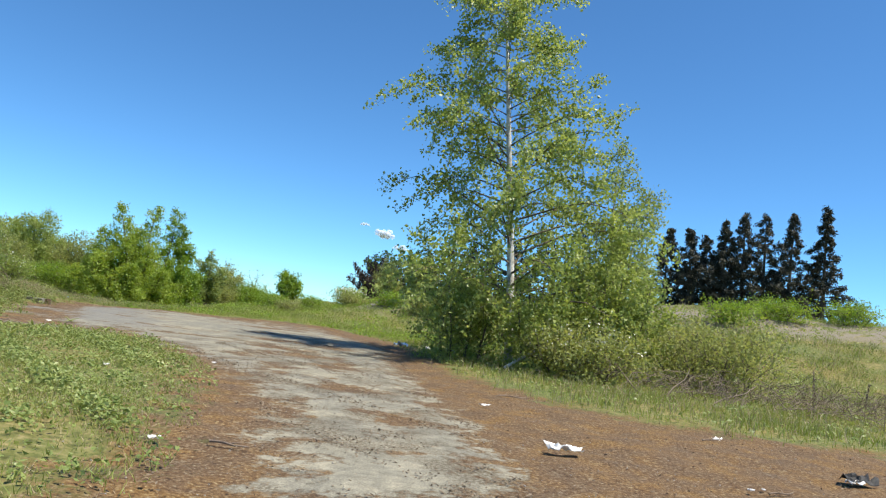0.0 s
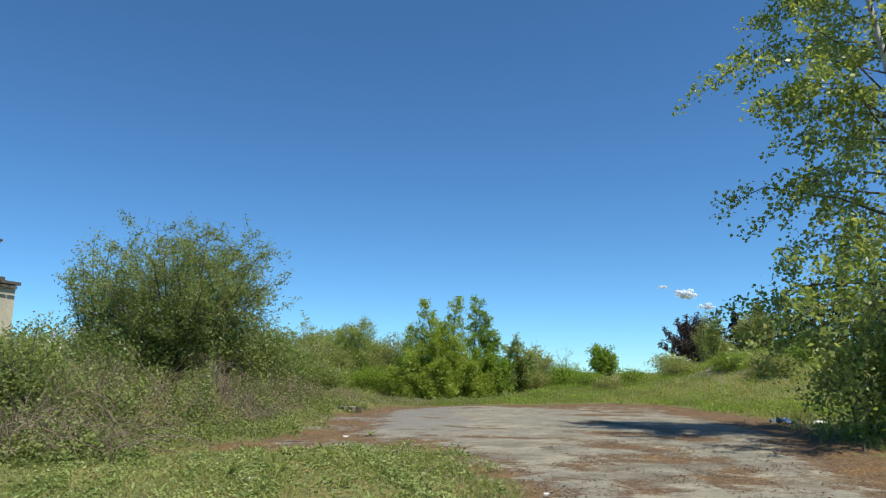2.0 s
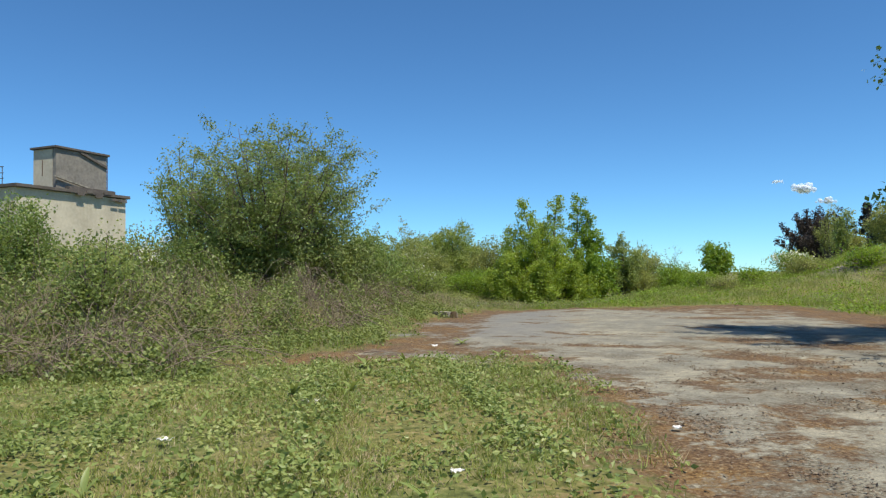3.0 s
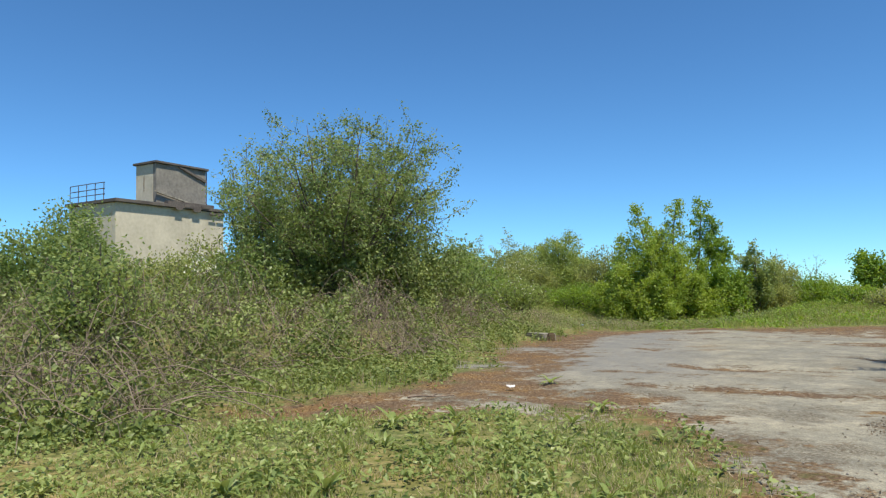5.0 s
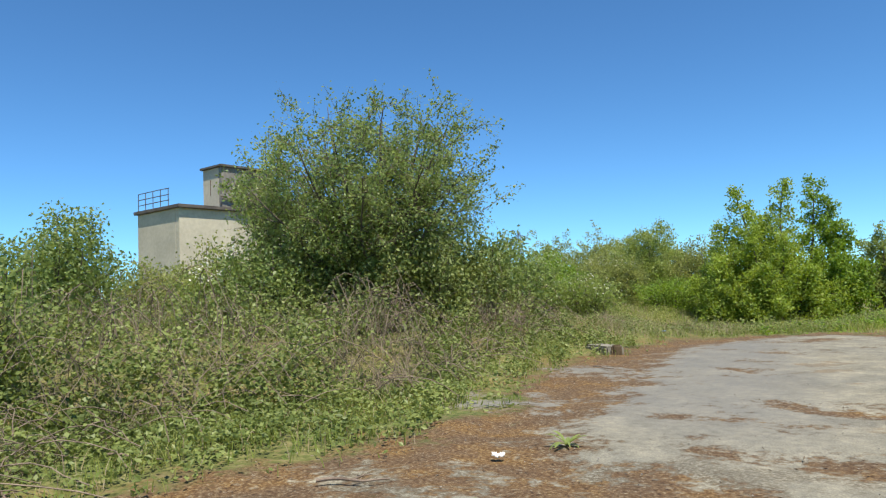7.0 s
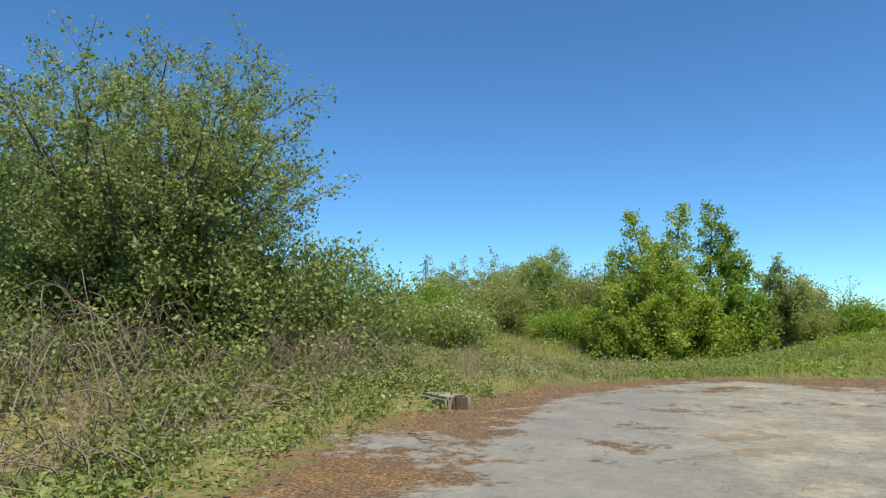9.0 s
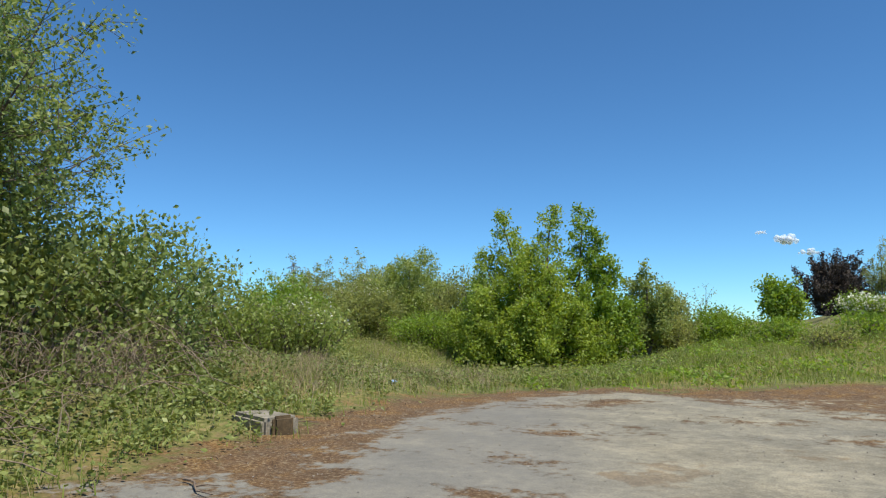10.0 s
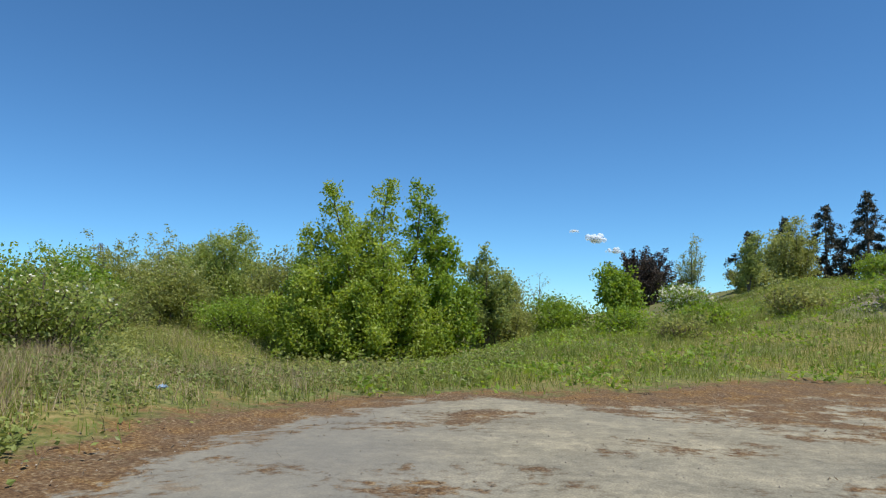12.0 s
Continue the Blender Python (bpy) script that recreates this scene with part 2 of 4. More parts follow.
def part(name, bm, mat, parent, label="", smooth=False):
    me = bpy.data.meshes.new(name)
    bm.to_mesh(me)
    bm.free()
    me.materials.append(mat)
    if smooth:
        me.polygons.foreach_set("use_smooth", [True] * len(me.polygons))
    return part_of(name, me, parent, label)


def box(bm, x0, y0, z0, x1, y1, z1, bevel=0.0, m=None):
    r = bmesh.ops.create_cube(bm, size=1)
    vs = r["verts"]
    for v in vs:
        v.co = Vector(((x0 + x1) / 2 + v.co.x * (x1 - x0), (y0 + y1) / 2 + v.co.y * (y1 - y0), (z0 + z1) / 2 + v.co.z * (z1 - z0)))
    if bevel:
        es = {e for v in vs for e in v.link_edges}
        r = bmesh.ops.bevel(bm, geom=list(es), offset=bevel, segments=2, affect="EDGES")
        vs = list({v for f in r["faces"] for v in f.verts} | {v for v in vs if v.is_valid})
    if m is not None:
        bmesh.ops.transform(bm, matrix=m, verts=vs)
    return vs


def tubes(paths, sides=5):
    """Round tapering tubes along paths of (points, radii), in one pair of arrays."""
    V, F, base = [], [], 0
    ang = np.linspace(0, 2 * np.pi, sides, endpoint=False)
    ca, sa = np.cos(ang)[None, :, None], np.sin(ang)[None, :, None]
    for pts, rad in paths:
        pts, rad = np.asarray(pts, float), np.asarray(rad, float)
        d = np.gradient(pts, axis=0)
        d /= np.linalg.norm(d, axis=1)[:, None] + 1e-9
        ref = np.where(np.abs(d[:, 2:3]) > 0.9, np.array([[1.0, 0, 0]]), np.array([[0, 0, 1.0]]))
        a = np.cross(d, ref)
        a /= np.linalg.norm(a, axis=1)[:, None] + 1e-9
        b = np.cross(d, a)
        V.append((pts[:, None] + rad[:, None, None] * (ca * a[:, None] + sa * b[:, None])).reshape(-1, 3))
        n = len(pts)
        i, j = np.meshgrid(np.arange(n - 1), np.arange(sides), indexing="ij")
        k = (j + 1) % sides
        F.append(np.stack([i * sides + j, i * sides + k, (i + 1) * sides + k, (i + 1) * sides + j], -1).reshape(-1, 4) + base)
        base += n * sides
    return np.concatenate(V), np.concatenate(F)


def unit(v):
    return v / (np.linalg.norm(v, axis=-1, keepdims=True) + 1e-9)


def leaves(centres, length, width, hang=0.0, flat=0.0, spread=0.3):
    """Folded four-cornered leaves. hang: how far they point down; flat: how far they lie level."""
    n = len(centres)
    a = rng.normal(size=(n, 3))
    a[:, 2] = a[:, 2] * (1 - flat) - hang
    a = unit(a)
    b = rng.normal(size=(n, 3))
    b[:, 2] *= 1 - flat
    b = unit(np.cross(a, np.cross(b, a)))
    c = np.cross(a, b)
    s = (1 + spread * rng.uniform(-1, 1, (n, 1)))
    L, W = length * s, width * s
    f = rng.uniform(-0.25, 0.25, (n, 1)) * W
    p0 = centres - a * L * 0.5
    v = np.stack([p0, p0 + a * L * 0.45 + b * W * 0.5 + c * f, p0 + a * L, p0 + a * L * 0.45 - b * W * 0.5 + c * f], 1)
    return v.reshape(-1, 3), np.arange(n * 4).reshape(n, 4)


def blades(roots, height, width, lean=0.35, straight=False):
    """Grass blades: narrow bent triangles rising from their roots."""
    n = len(roots)
    h = height * rng.uniform(0.45, 1.25, (n, 1))
    t = rng.uniform(0, 2 * np.pi, n)
    side = np.stack([np.cos(t), np.sin(t), 0 * t], 1) * width * 0.5
    t2 = rng.uniform(0, 2 * np.pi, n)
    out = np.stack([np.cos(t2), np.sin(t2), 0 * t2], 1) * h * lean * rng.uniform(0.2, 1.6, (n, 1))
    up = np.array([[0, 0, 1.0]])
    if straight:
        v = np.stack([roots - side, roots + side, roots + out + up * h], 1)
        return v.reshape(-1, 3), np.arange(n * 3).reshape(n, 3)
    mid = roots + out * 0.35 + up * h * 0.6
    v = np.stack([roots - side, roots + side, mid + side * 0.7, mid - side * 0.7, roots + out + up * h], 1)
    f = np.array([[0, 1, 2], [0, 2, 3], [3, 2, 4]])[None] + 5 * np.arange(n)[:, None, None]
    return v.reshape(-1, 3), f.reshape(-1, 3)


# ---- lie of the land ----
def ss(a, b, x):
    t = np.clip((x - a) / (b - a), 0, 1)
    return t * t * (3 - 2 * t)


def lumps(x, y, s, seed=0.0):
    return (np.sin(x / s * 1.7 + 1.3 + seed) * np.cos(y / s * 1.3 + 0.4 + seed * 2) + 0.6 * np.sin(x / s * 3.9 + y / s * 2.7 + seed)
            + 0.4 * np.cos(x / s * 6.1 - y / s * 7.3 + seed * 3)) / 2


def land(x, y):
    x, y = np.asarray(x, float), np.asarray(y, float)
    north = ss(33.0, 42.5, y) * (0.35 + 1.3 * ss(-6, 3, x) + 0.8 * ss(4, 24, x)) + 1.2 * ss(43, 66, y) * ss(-3, 5, x) * (1 - ss(120, 400, y))
    north = north * (0.05 + 0.95 * ss(-12.5, -6, x))
    dip = 0.85 * ss(-7, -13, x) * (1 - ss(-15.5, -20, x)) * ss(26, 44, y) * (1 - ss(70, 140, y))
    east = 3.0 * ss(15, 35, y + 0.4 * (x - 16)) * ss(4, 15, x)
    west = 0.45 * ss(-9.8, -13.5, x) * ss(9, 15, y) * (1 - ss(27, 34, y)) + 0.5 * ss(-18, -30, x)
    h = np.maximum(north, east) + west - dip
    rough = ss(0.1, 1.0, h) * 0.25 * lumps(x, y, 3.0) * (1 - ss(60, 120, np.abs(y)))
    return h + rough


def inside_distance(px, py, poly):
    """Signed distance to a closed polygon, positive inside."""
    P = np.array(poly, float)
    Q = np.roll(P, -1, axis=0)
    best, odd = np.full(px.shape, 1e9), np.zeros(px.shape, bool)
    for (ax, ay), (bx, by) in zip(P, Q):
        dx, dy = bx - ax, by - ay
        t = np.clip(((px - ax) * dx + (py - ay) * dy) / (dx * dx + dy * dy), 0, 1)
        best = np.minimum(best, np.hypot(px - ax - t * dx, py - ay - t * dy))
        cross = (ay > py) != (by > py)
        odd ^= cross & (px < (bx - ax) * (py - ay) / (by - ay + 1e-12) + ax)
    return np.where(odd, best, -best)


HARD = ((-0.6, -8), (-0.5, 5), (-0.8, 8), (-1.6, 11), (-2.8, 13.6), (-3.6, 14.6), (-4.4, 15.9), (-5.2, 16.9), (-6.9, 17.4), (-7.6, 19.8), (-8.1, 21.3), (-8.8, 23.1), (-9.4, 24.7),
        (-9.6, 25.9), (-9.4, 27), (-9.1, 28.2), (-8.9, 29.2), (-7.9, 29.6), (-6.4, 29.2), (-5, 29.8), (-3.4, 31), (-2.4, 30), (-1.6, 26.5), (-0.6, 24), (0.3, 21),
        (0.3, 17), (0.6, 12), (1.0, 8), (0.9, 3), (0.8, -8))
BARE = ((-1.9, -8), (-1.7, 4), (-1.75, 6.4), (-2.4, 10.5), (-3.3, 13.2), (-4.3, 15.0), (-5.2, 15.9), (-6.3, 15.3), (-7.2, 14.5), (-8.0, 13.7), (-8.6, 13.9),
        (-8.5, 15.2), (-8.2, 16.5), (-8.3, 18.5), (-9.6, 20.5), (-10.2, 22), (-10.4, 24), (-10.6, 26.2), (-10.5, 28.4), (-9.6, 30.0), (-7.8, 30.4), (-6.1, 31.4),
        (-5, 32.4), (-3.8, 33.6), (-2.2, 33.0), (-0.8, 30.5), (0.6, 26), (1.4, 22), (1.6, 19.4), (1.7, 15.5), (3.0, 12), (4.3, 10.7), (6.0, 10.2), (9.5, 10.0), (15, 10.2),
        (22, 8), (22, -8))
# moss cushions on the asphalt: place, half length, half width
CUSHIONS = ((-7.15, 22.65, 0.3, 0.24), (-7.72, 25.5, 0.42, 0.26), (-7.73, 24.0, 0.26, 0.16), (-5.25, 20.1, 0.75, 0.25), (-4.5, 17.9, 1.2, 0.26), (-8.46, 22.0, 0.4, 0.18),
            (-8.22, 27.6, 0.42, 0.2), (-7.94, 28.2, 0.4, 0.22), (-6.23, 27.0, 0.3, 0.1), (-9.13, 25.7, 0.3, 0.12), (-6.2, 19.2, 0.4, 0.12), (-3.6, 25.5, 1.1, 0.5), (-2.9, 27.3, 0.9, 0.6),
            (-4.4, 27.8, 0.9, 0.35), (-3.0, 22.3, 0.7, 0.3), (-2.2, 19.5, 1.0, 0.5), (-1.5, 15.5, 1.0, 0.5), (-5.0, 26.0, 0.35, 0.12), (-0.4, 10.9, 0.5, 0.5), (-0.9, 8.8, 0.3, 0.7),
            (0.2, 8.6, 0.3, 0.6), (0.1, 5.0, 0.3, 0.5), (-2.2, 17.2, 0.6, 0.6), (-0.6, 14.0, 0.5, 0.9), (-1.0, 19.0, 0.6, 0.7), (-2.3, 14.5, 0.3, 0.6), (-1.6, 16.8, 0.5, 0.5), (-1.5, 12.6, 0.25, 0.6))


SLABS = ((-6.45, 15.95, 0.7, 0.34), (-8.6, 19.0, 0.5, 0.35), (-9.3, 22.0, 0.6, 0.4))


def hardness(x, y):
    d = np.minimum(inside_distance(x, y, HARD) * 1.25, 2.2)
    worn = ss(-7.6, -5.6, x) * ss(26.8, 29.2, y)
    d = np.where(d > 0, d * (1 - worn) * (1 - 0.6 * ss(-7, -4.5, x) * ss(24, 27, y)) - 0.22 * worn, d)
    for cx, cy, a, b in SLABS:
        d = np.maximum(d, (1 - np.hypot((x - cx) / a, (y - cy) / b)) * b)
    for cx, cy, a, b in CUSHIONS:
        d = np.minimum(d, (np.hypot((x - cx) / a, (y - cy) / b) - 1) * min(a, b) * 1.5 + 0.1)
    return d


def steps(lo, hi, fine, far):
    mid = np.arange(lo, hi + 1e-6, fine)
    out = np.geomspace(fine * 1.5, far, 34)
    return np.concatenate([(lo - out)[::-1], mid, hi + out])


def spoil_at(x, y, z):
    return np.clip(np.exp(-(((x - 0.8) / 1.8) ** 2 + ((y - 42.0) / 2.5) ** 2)) + ss(1.7, 2.2, z) * ss(8, 12, x) * (1 - ss(2.7, 3.1, z)), 0, 1)


def build_ground():
    xs, ys = steps(-15.0, 9.0, 0.2, 3200), steps(-2.0, 37.0, 0.2, 3600)
    gx, gy = np.meshgrid(xs, ys)
    x, y = gx.ravel(), gy.ravel()
    hard, bare = hardness(x, y), inside_distance(x, y, BARE)
    bare = np.maximum(bare, 0.8 * (1 - np.hypot((x + 12.5) / 2.4, (y - 36) / 0.9)))
    z = land(x, y)
    near = np.exp(-((np.hypot(x + 3, y - 15) / 40) ** 4))
    z = z + near * (0.035 * lumps(x, y, 0.5) + 0.03 * lumps(x, y, 1.3, 2)) * ss(0.3, -0.8, hard)
    z = z - 0.02 * ss(-0.5, 0.3, -hard) * near
    spoil = spoil_at(x, y, z)
    nx = len(xs)
    i, j = np.meshgrid(np.arange(len(ys) - 1), np.arange(nx - 1), indexing="ij")
    F = np.stack([i * nx + j, i * nx + j + 1, (i + 1) * nx + j + 1, (i + 1) * nx + j], -1).reshape(-1, 4)
    inner = bare[F].mean(1) > 0
    V = np.stack([x, y, z], 1)
    for name, pick, label, cat in (("ground", ~inner, "rough grass and weeds on derelict land", "ground"), ("track", inner, "worn asphalt track and yard overgrown with red-brown moss", "track")):
        used, idx = np.unique(F[pick], return_inverse=True)
        me = mesh_from(name, V[used], idx.reshape(-1, 4), GROUND, True)
        for key, val in (("hard", hard), ("bare", bare), ("spoil", spoil), ("yard", ss(16.5, 20, y) * ss(-2.5, -4.5, x)),
                         ("smooth", ss(-6.2, -7.8, x + 0.35 * (y - 24)) * ss(17, 20, y))):
            a = me.attributes.new(key, "FLOAT", "POINT")
            a.data.foreach_set("value", val[used].astype(np.float32))
        tagged(new(name, me), label, cat, kind="structure")


build_ground()


# ---- trees and shrubs ----
def grow(base, stems, limbs, reach, rise, twigs, low=0.25, droop=0.0, wobble=0.05, bend=0.3):
    """Stems, limbs and twigs as tube paths, with the points at which leaves sit.
    stems: (dx, dy, height, radius); reach(u): the limb's length at the height u (0 to 1) of its stem."""
    big, small, spots = [], [], []
    for dx, dy, h, r, *root in stems:
        u = np.linspace(0, 1, 9)
        off = np.cumsum(rng.normal(0, wobble * h / 9, (9, 2)), axis=0)
        off -= off[:1]
        rx, ry = root or (0, 0)
        line = np.stack([rx + (dx - rx) * u ** 1.3 + off[:, 0], ry + (dy - ry) * u ** 1.3 + off[:, 1], h * u], 1)
        big.append((line, r * (1 - u) ** 0.8 + 0.006))
        turn = rng.uniform(0, 6.28)
        for k in range(limbs):
            t = low + (1 - low) * ((k + rng.uniform(0, 1)) / limbs)
            p = np.array([np.interp(t, u, line[:, i]) for i in range(3)])
            turn += 2.4 + rng.normal(0, 0.4)
            L = max(0.12, reach(t) * rng.uniform(0.6, 1.15))
            up = rise * rng.uniform(0.5, 1.4)
            d = np.array([math.cos(turn), math.sin(turn), up])
            d /= np.linalg.norm(d)
            s = np.linspace(0, 1, 6)[:, None]
            limb = p + d * L * s + np.array([0, 0, 1]) * (bend * L * s ** 2 - droop * L * s ** 3) + np.cumsum(rng.normal(0, 0.025 * L, (6, 3)), axis=0) * s
            small.append((limb, (r * 0.35 * (1 - t) + 0.007) * (1 - s[:, 0] * 0.8)))
            f = rng.uniform(0.22, 1, 2 + int(L * 14)) ** 0.8
            spots.append(np.stack([np.interp(f, s[:, 0], limb[:, i]) for i in range(3)], 1))
            for q in range(twigs):
                f = rng.uniform(0.25, 1)
                o = limb[0] + (limb[-1] - limb[0]) * f if f > 0.98 else np.array([np.interp(f, s[:, 0], limb[:, i]) for i in range(3)])
                td = unit(d + rng.normal(0, 0.8, 3) + np.array([0, 0, 0.2 - droop]))
                tl = L * rng.uniform(0.15, 0.42) + 0.1
                s3 = np.linspace(0, 1, 4)[:, None]
                tw = o + td * tl * s3 + np.array([0, 0, -droop * 0.7]) * tl * s3 ** 2
                small.append((tw[::3], 0.006 * (1 - 0.6 * s3[::3, 0])))
                f = rng.uniform(0.1, 1, 2 + int(tl * 22)) ** 0.8
                spots.append(np.stack([np.interp(f, s3[:, 0], tw[:, i]) for i in range(3)], 1))
    return big, small, np.concatenate(spots)


def tree(name, label, category, at, stems, limbs, reach, rise, twigs, n, size, mat, bark=BARK, slim=0.55, spread=0.12, hang=0.1, group="",
         extra=None, skirt=0.0, **kw):
    z = float(land(at[0], at[1]))
    ob = thing(name, label, category, group, at=(at[0], at[1], z - 0.05))
    big, small, spots = grow(at, stems, limbs, reach, rise, twigs, **kw)
    for line in big:
        what = "trunk" if len(big) < 3 else "stem"
        part_of(what, mesh_from(what, *tubes([line], 7), bark, True), ob)
    tagged(part_of("branch_work", mesh_from("branch_work", *tubes(small, 3), bark if bark is not BIRCH_BARK else BARK, True), ob), kind="stuff")
    c = spots[rng.integers(0, len(spots), n)] + np.clip(rng.normal(0, spread, (n, 3)), -2 * spread, 2 * spread)
    k = int(n * skirt)
    c[:k, 2] *= rng.uniform(0.02, 0.4, k)
    c[:, 2] = np.maximum(c[:, 2], 0.04)
    part_of("crown", mesh_from("crown", *leaves(c, size, size * slim, hang), mat), ob)
    if extra:
        m, count, esize, low = extra
        tops = spots[spots[:, 2] > low * spots[:, 2].max()]
        c = tops[rng.integers(0, len(tops), count)] + rng.normal(0, 0.07, (count, 3)) + np.array([0, 0, 0.05])
        part_of("blossom", mesh_from("blossom", *leaves(c, esize, esize, 0, 0.4), m), ob, "clusters of small white flowers")
    return ob


def fan(n, radius, height, thick, dome=0.55, jitter=0.12, foot=0.15):
    """Stems that fan out from one root into a dome."""
    out = []
    for k in range(n):
        r = math.sqrt((k + 0.5) / n)
        t = k * 2.39996 + rng.normal(0, 0.2)
        h = height * (1 - dome * r * r) * (1 + rng.normal(0, jitter))
        x, y = radius * r * math.cos(t), radius * r * math.sin(t)
        out.append((x, y, h, thick * rng.uniform(0.6, 1), x * foot, y * foot))
    return out


def shrub(label, at, radius, height, n, size, mat, stems=9, category="shrub", name="shrub", group="", extra=None, reach=0.5, dome=0.5, slim=0.6, spread=0.16, low=0.12, limbs=10, bark=BARK):
    k = radius * reach
    return tree(name, label, category, at, fan(stems, radius * 0.75, height * 0.96, 0.03, dome, 0.12, 0.6), limbs, lambda t: k * (1.15 - t * 0.75), 0.5, 3, n, size, mat,
                slim=slim, spread=spread, group=group, extra=extra, low=low, skirt=0.16, bark=bark)


# tall silver birch and its smaller neighbour
tree("birch_tree", "tall silver birch with white trunk and sparse yellow-green leaves", "tree", (3.65, 19.9), ((-1.4, 0.2, 11.6, 0.12),), 92,
     lambda t: 0.45 + 4.3 * max(0.0, 1 - t) ** 0.75 * min(1.0, t * 4 + 0.5), 0.4, 8, 42000, 0.092, BIRCH_LEAF, BIRCH_BARK, 0.78, 0.1, 0.35, low=0.05, droop=0.5, wobble=0.03)
tree("birch_tree", "young silver birch with fine grey-green leaves behind bushes", "tree", (6.3, 20.8), ((0.3, 0.2, 6.7, 0.06), (1.2, 0.1, 5.3, 0.05)), 36,
     lambda t: 0.3 + 1.7 * (1 - t) ** 0.7, 0.8, 6, 16000, 0.075, WILLOW_LEAF, BIRCH_BARK, 0.7, 0.12, 0.3, low=0.1, droop=0.4)
shrub("leafy yellow-green sallow bush beside a birch", (6.1, 19.2), 1.9, 3.9, 20000, 0.085, BIRCH_LEAF, 11, reach=0.6, spread=0.1)
shrub("leafy bush under a birch tree", (2.3, 20.0), 1.5, 2.3, 9000, 0.085, BIRCH_LEAF, 9, reach=0.7, spread=0.11)
shrub("leafy bush under a birch tree", (4.2, 18.6), 1.5, 2.0, 11000, 0.085, BIRCH_LEAF, 9, reach=0.7, spread=0.11)
shrub("low bramble bush with white flowers", (4.9, 17.2), 1.5, 1.0, 8000, 0.08, SCRUB_LEAF, 10, reach=0.8, extra=(BLOSSOM, 260, 0.06, 0.5))
shrub("low dense bush of yellow-green leaves", (8.6, 18.6), 2.2, 1.4, 11000, 0.08, SCRUB_LEAF, 12, reach=0.8)

# large sallow on the bramble bank
tree("willow_tree", "broad many-stemmed sallow with dull green leaves and bare top twigs", "tree", (-15.6, 23.2), fan(34, 3.1, 4.95, 0.06, 0.42, 0.08, 0.1), 15,
     lambda t: 0.6 + 1.05 * math.sin(math.pi * min(1.0, 0.25 + t * 0.68)), 0.25, 8, 78000, 0.072, SALLOW_LEAF, BARK, 0.6, 0.08, 0.05, low=0.14, wobble=0.1, bend=0.2)
shrub("leafy skirt of young sallow shoots", (-14.0, 23.4), 1.6, 1.8, 12000, 0.09, BRAMBLE_LEAF, 10, reach=0.7)
shrub("leafy skirt of young sallow shoots", (-14.4, 25.6), 1.7, 2.4, 11000, 0.09, SALLOW_LEAF, 10, reach=0.7)
shrub("leafy skirt of young sallow shoots", (-16.2, 20.9), 1.3, 1.9, 9000, 0.085, SALLOW_LEAF, 9, reach=0.7)

# young oak clump at the far side of the yard
OAK = (-14.2, 45.2)
tree("oak_tree", "young bushy oak with bright yellow-green leaves in tiers", "tree", OAK,
     ((-1.75, 0.1, 6.3, 0.09, -0.6, 0), (0.3, 0.2, 6.4, 0.1), (-0.8, 0.8, 5.0, 0.08), (-2.5, -0.2, 4.7, 0.08, -1.1, -0.1), (-3.0, 0.5, 3.6, 0.07, -1.4, 0.3), (-0.7, -1.2, 4.4, 0.08, -0.3, -0.5),
      (0.7, -1.3, 3.9, 0.08, 0.3, -0.6), (-2.0, -1.5, 3.1, 0.07, -1.0, -0.8), (0.1, -2.2, 2.6, 0.07, 0.0, -1.2), (1.7, -1.5, 2.5, 0.07, 0.8, -0.8), (-3.2, -0.9, 2.2, 0.06, -1.6, -0.5)), 30,
     lambda t: 0.22 + 2.1 * (1 - t) ** 0.95, 0.14, 8, 84000, 0.105, OAK_LEAF, BARK, 0.68, 0.13, 0.1, low=0.05, bend=0.08, skirt=0.04)
tree("young_tree", "young tree with fresh green leaves growing against an oak", "tree", (-13.1, 45.7),
     ((0.35, 0.3, 6.4, 0.08), (0.85, 0.4, 5.5, 0.07, 0.3, 0.1), (1.4, 0.1, 4.3, 0.07, 0.5, 0.1), (1.5, -0.7, 2.9, 0.06, 0.6, -0.3), (2.1, 0.1, 2.6, 0.06, 0.9, 0.1)), 26,
     lambda t: 0.25 + 1.35 * (1 - t) ** 0.9, 0.3, 7, 26000, 0.11, GREEN_LEAF, BARK, 0.7, 0.12, 0.1, low=0.08, bend=0.1, skirt=0.04)
tree("young_tree", "open-crowned young tree with dull green leaves behind an oak", "tree", (-10.6, 47.0), ((0.1, 0, 3.6, 0.06), (0.8, 0.1, 2.6, 0.05), (-0.6, 0.2, 3.1, 0.05)), 16,
     lambda t: 0.3 + 0.8 * (1 - t), 0.6, 5, 8000, 0.11, WILLOW_LEAF, BARK, 0.6, 0.11, 0.1, low=0.15)
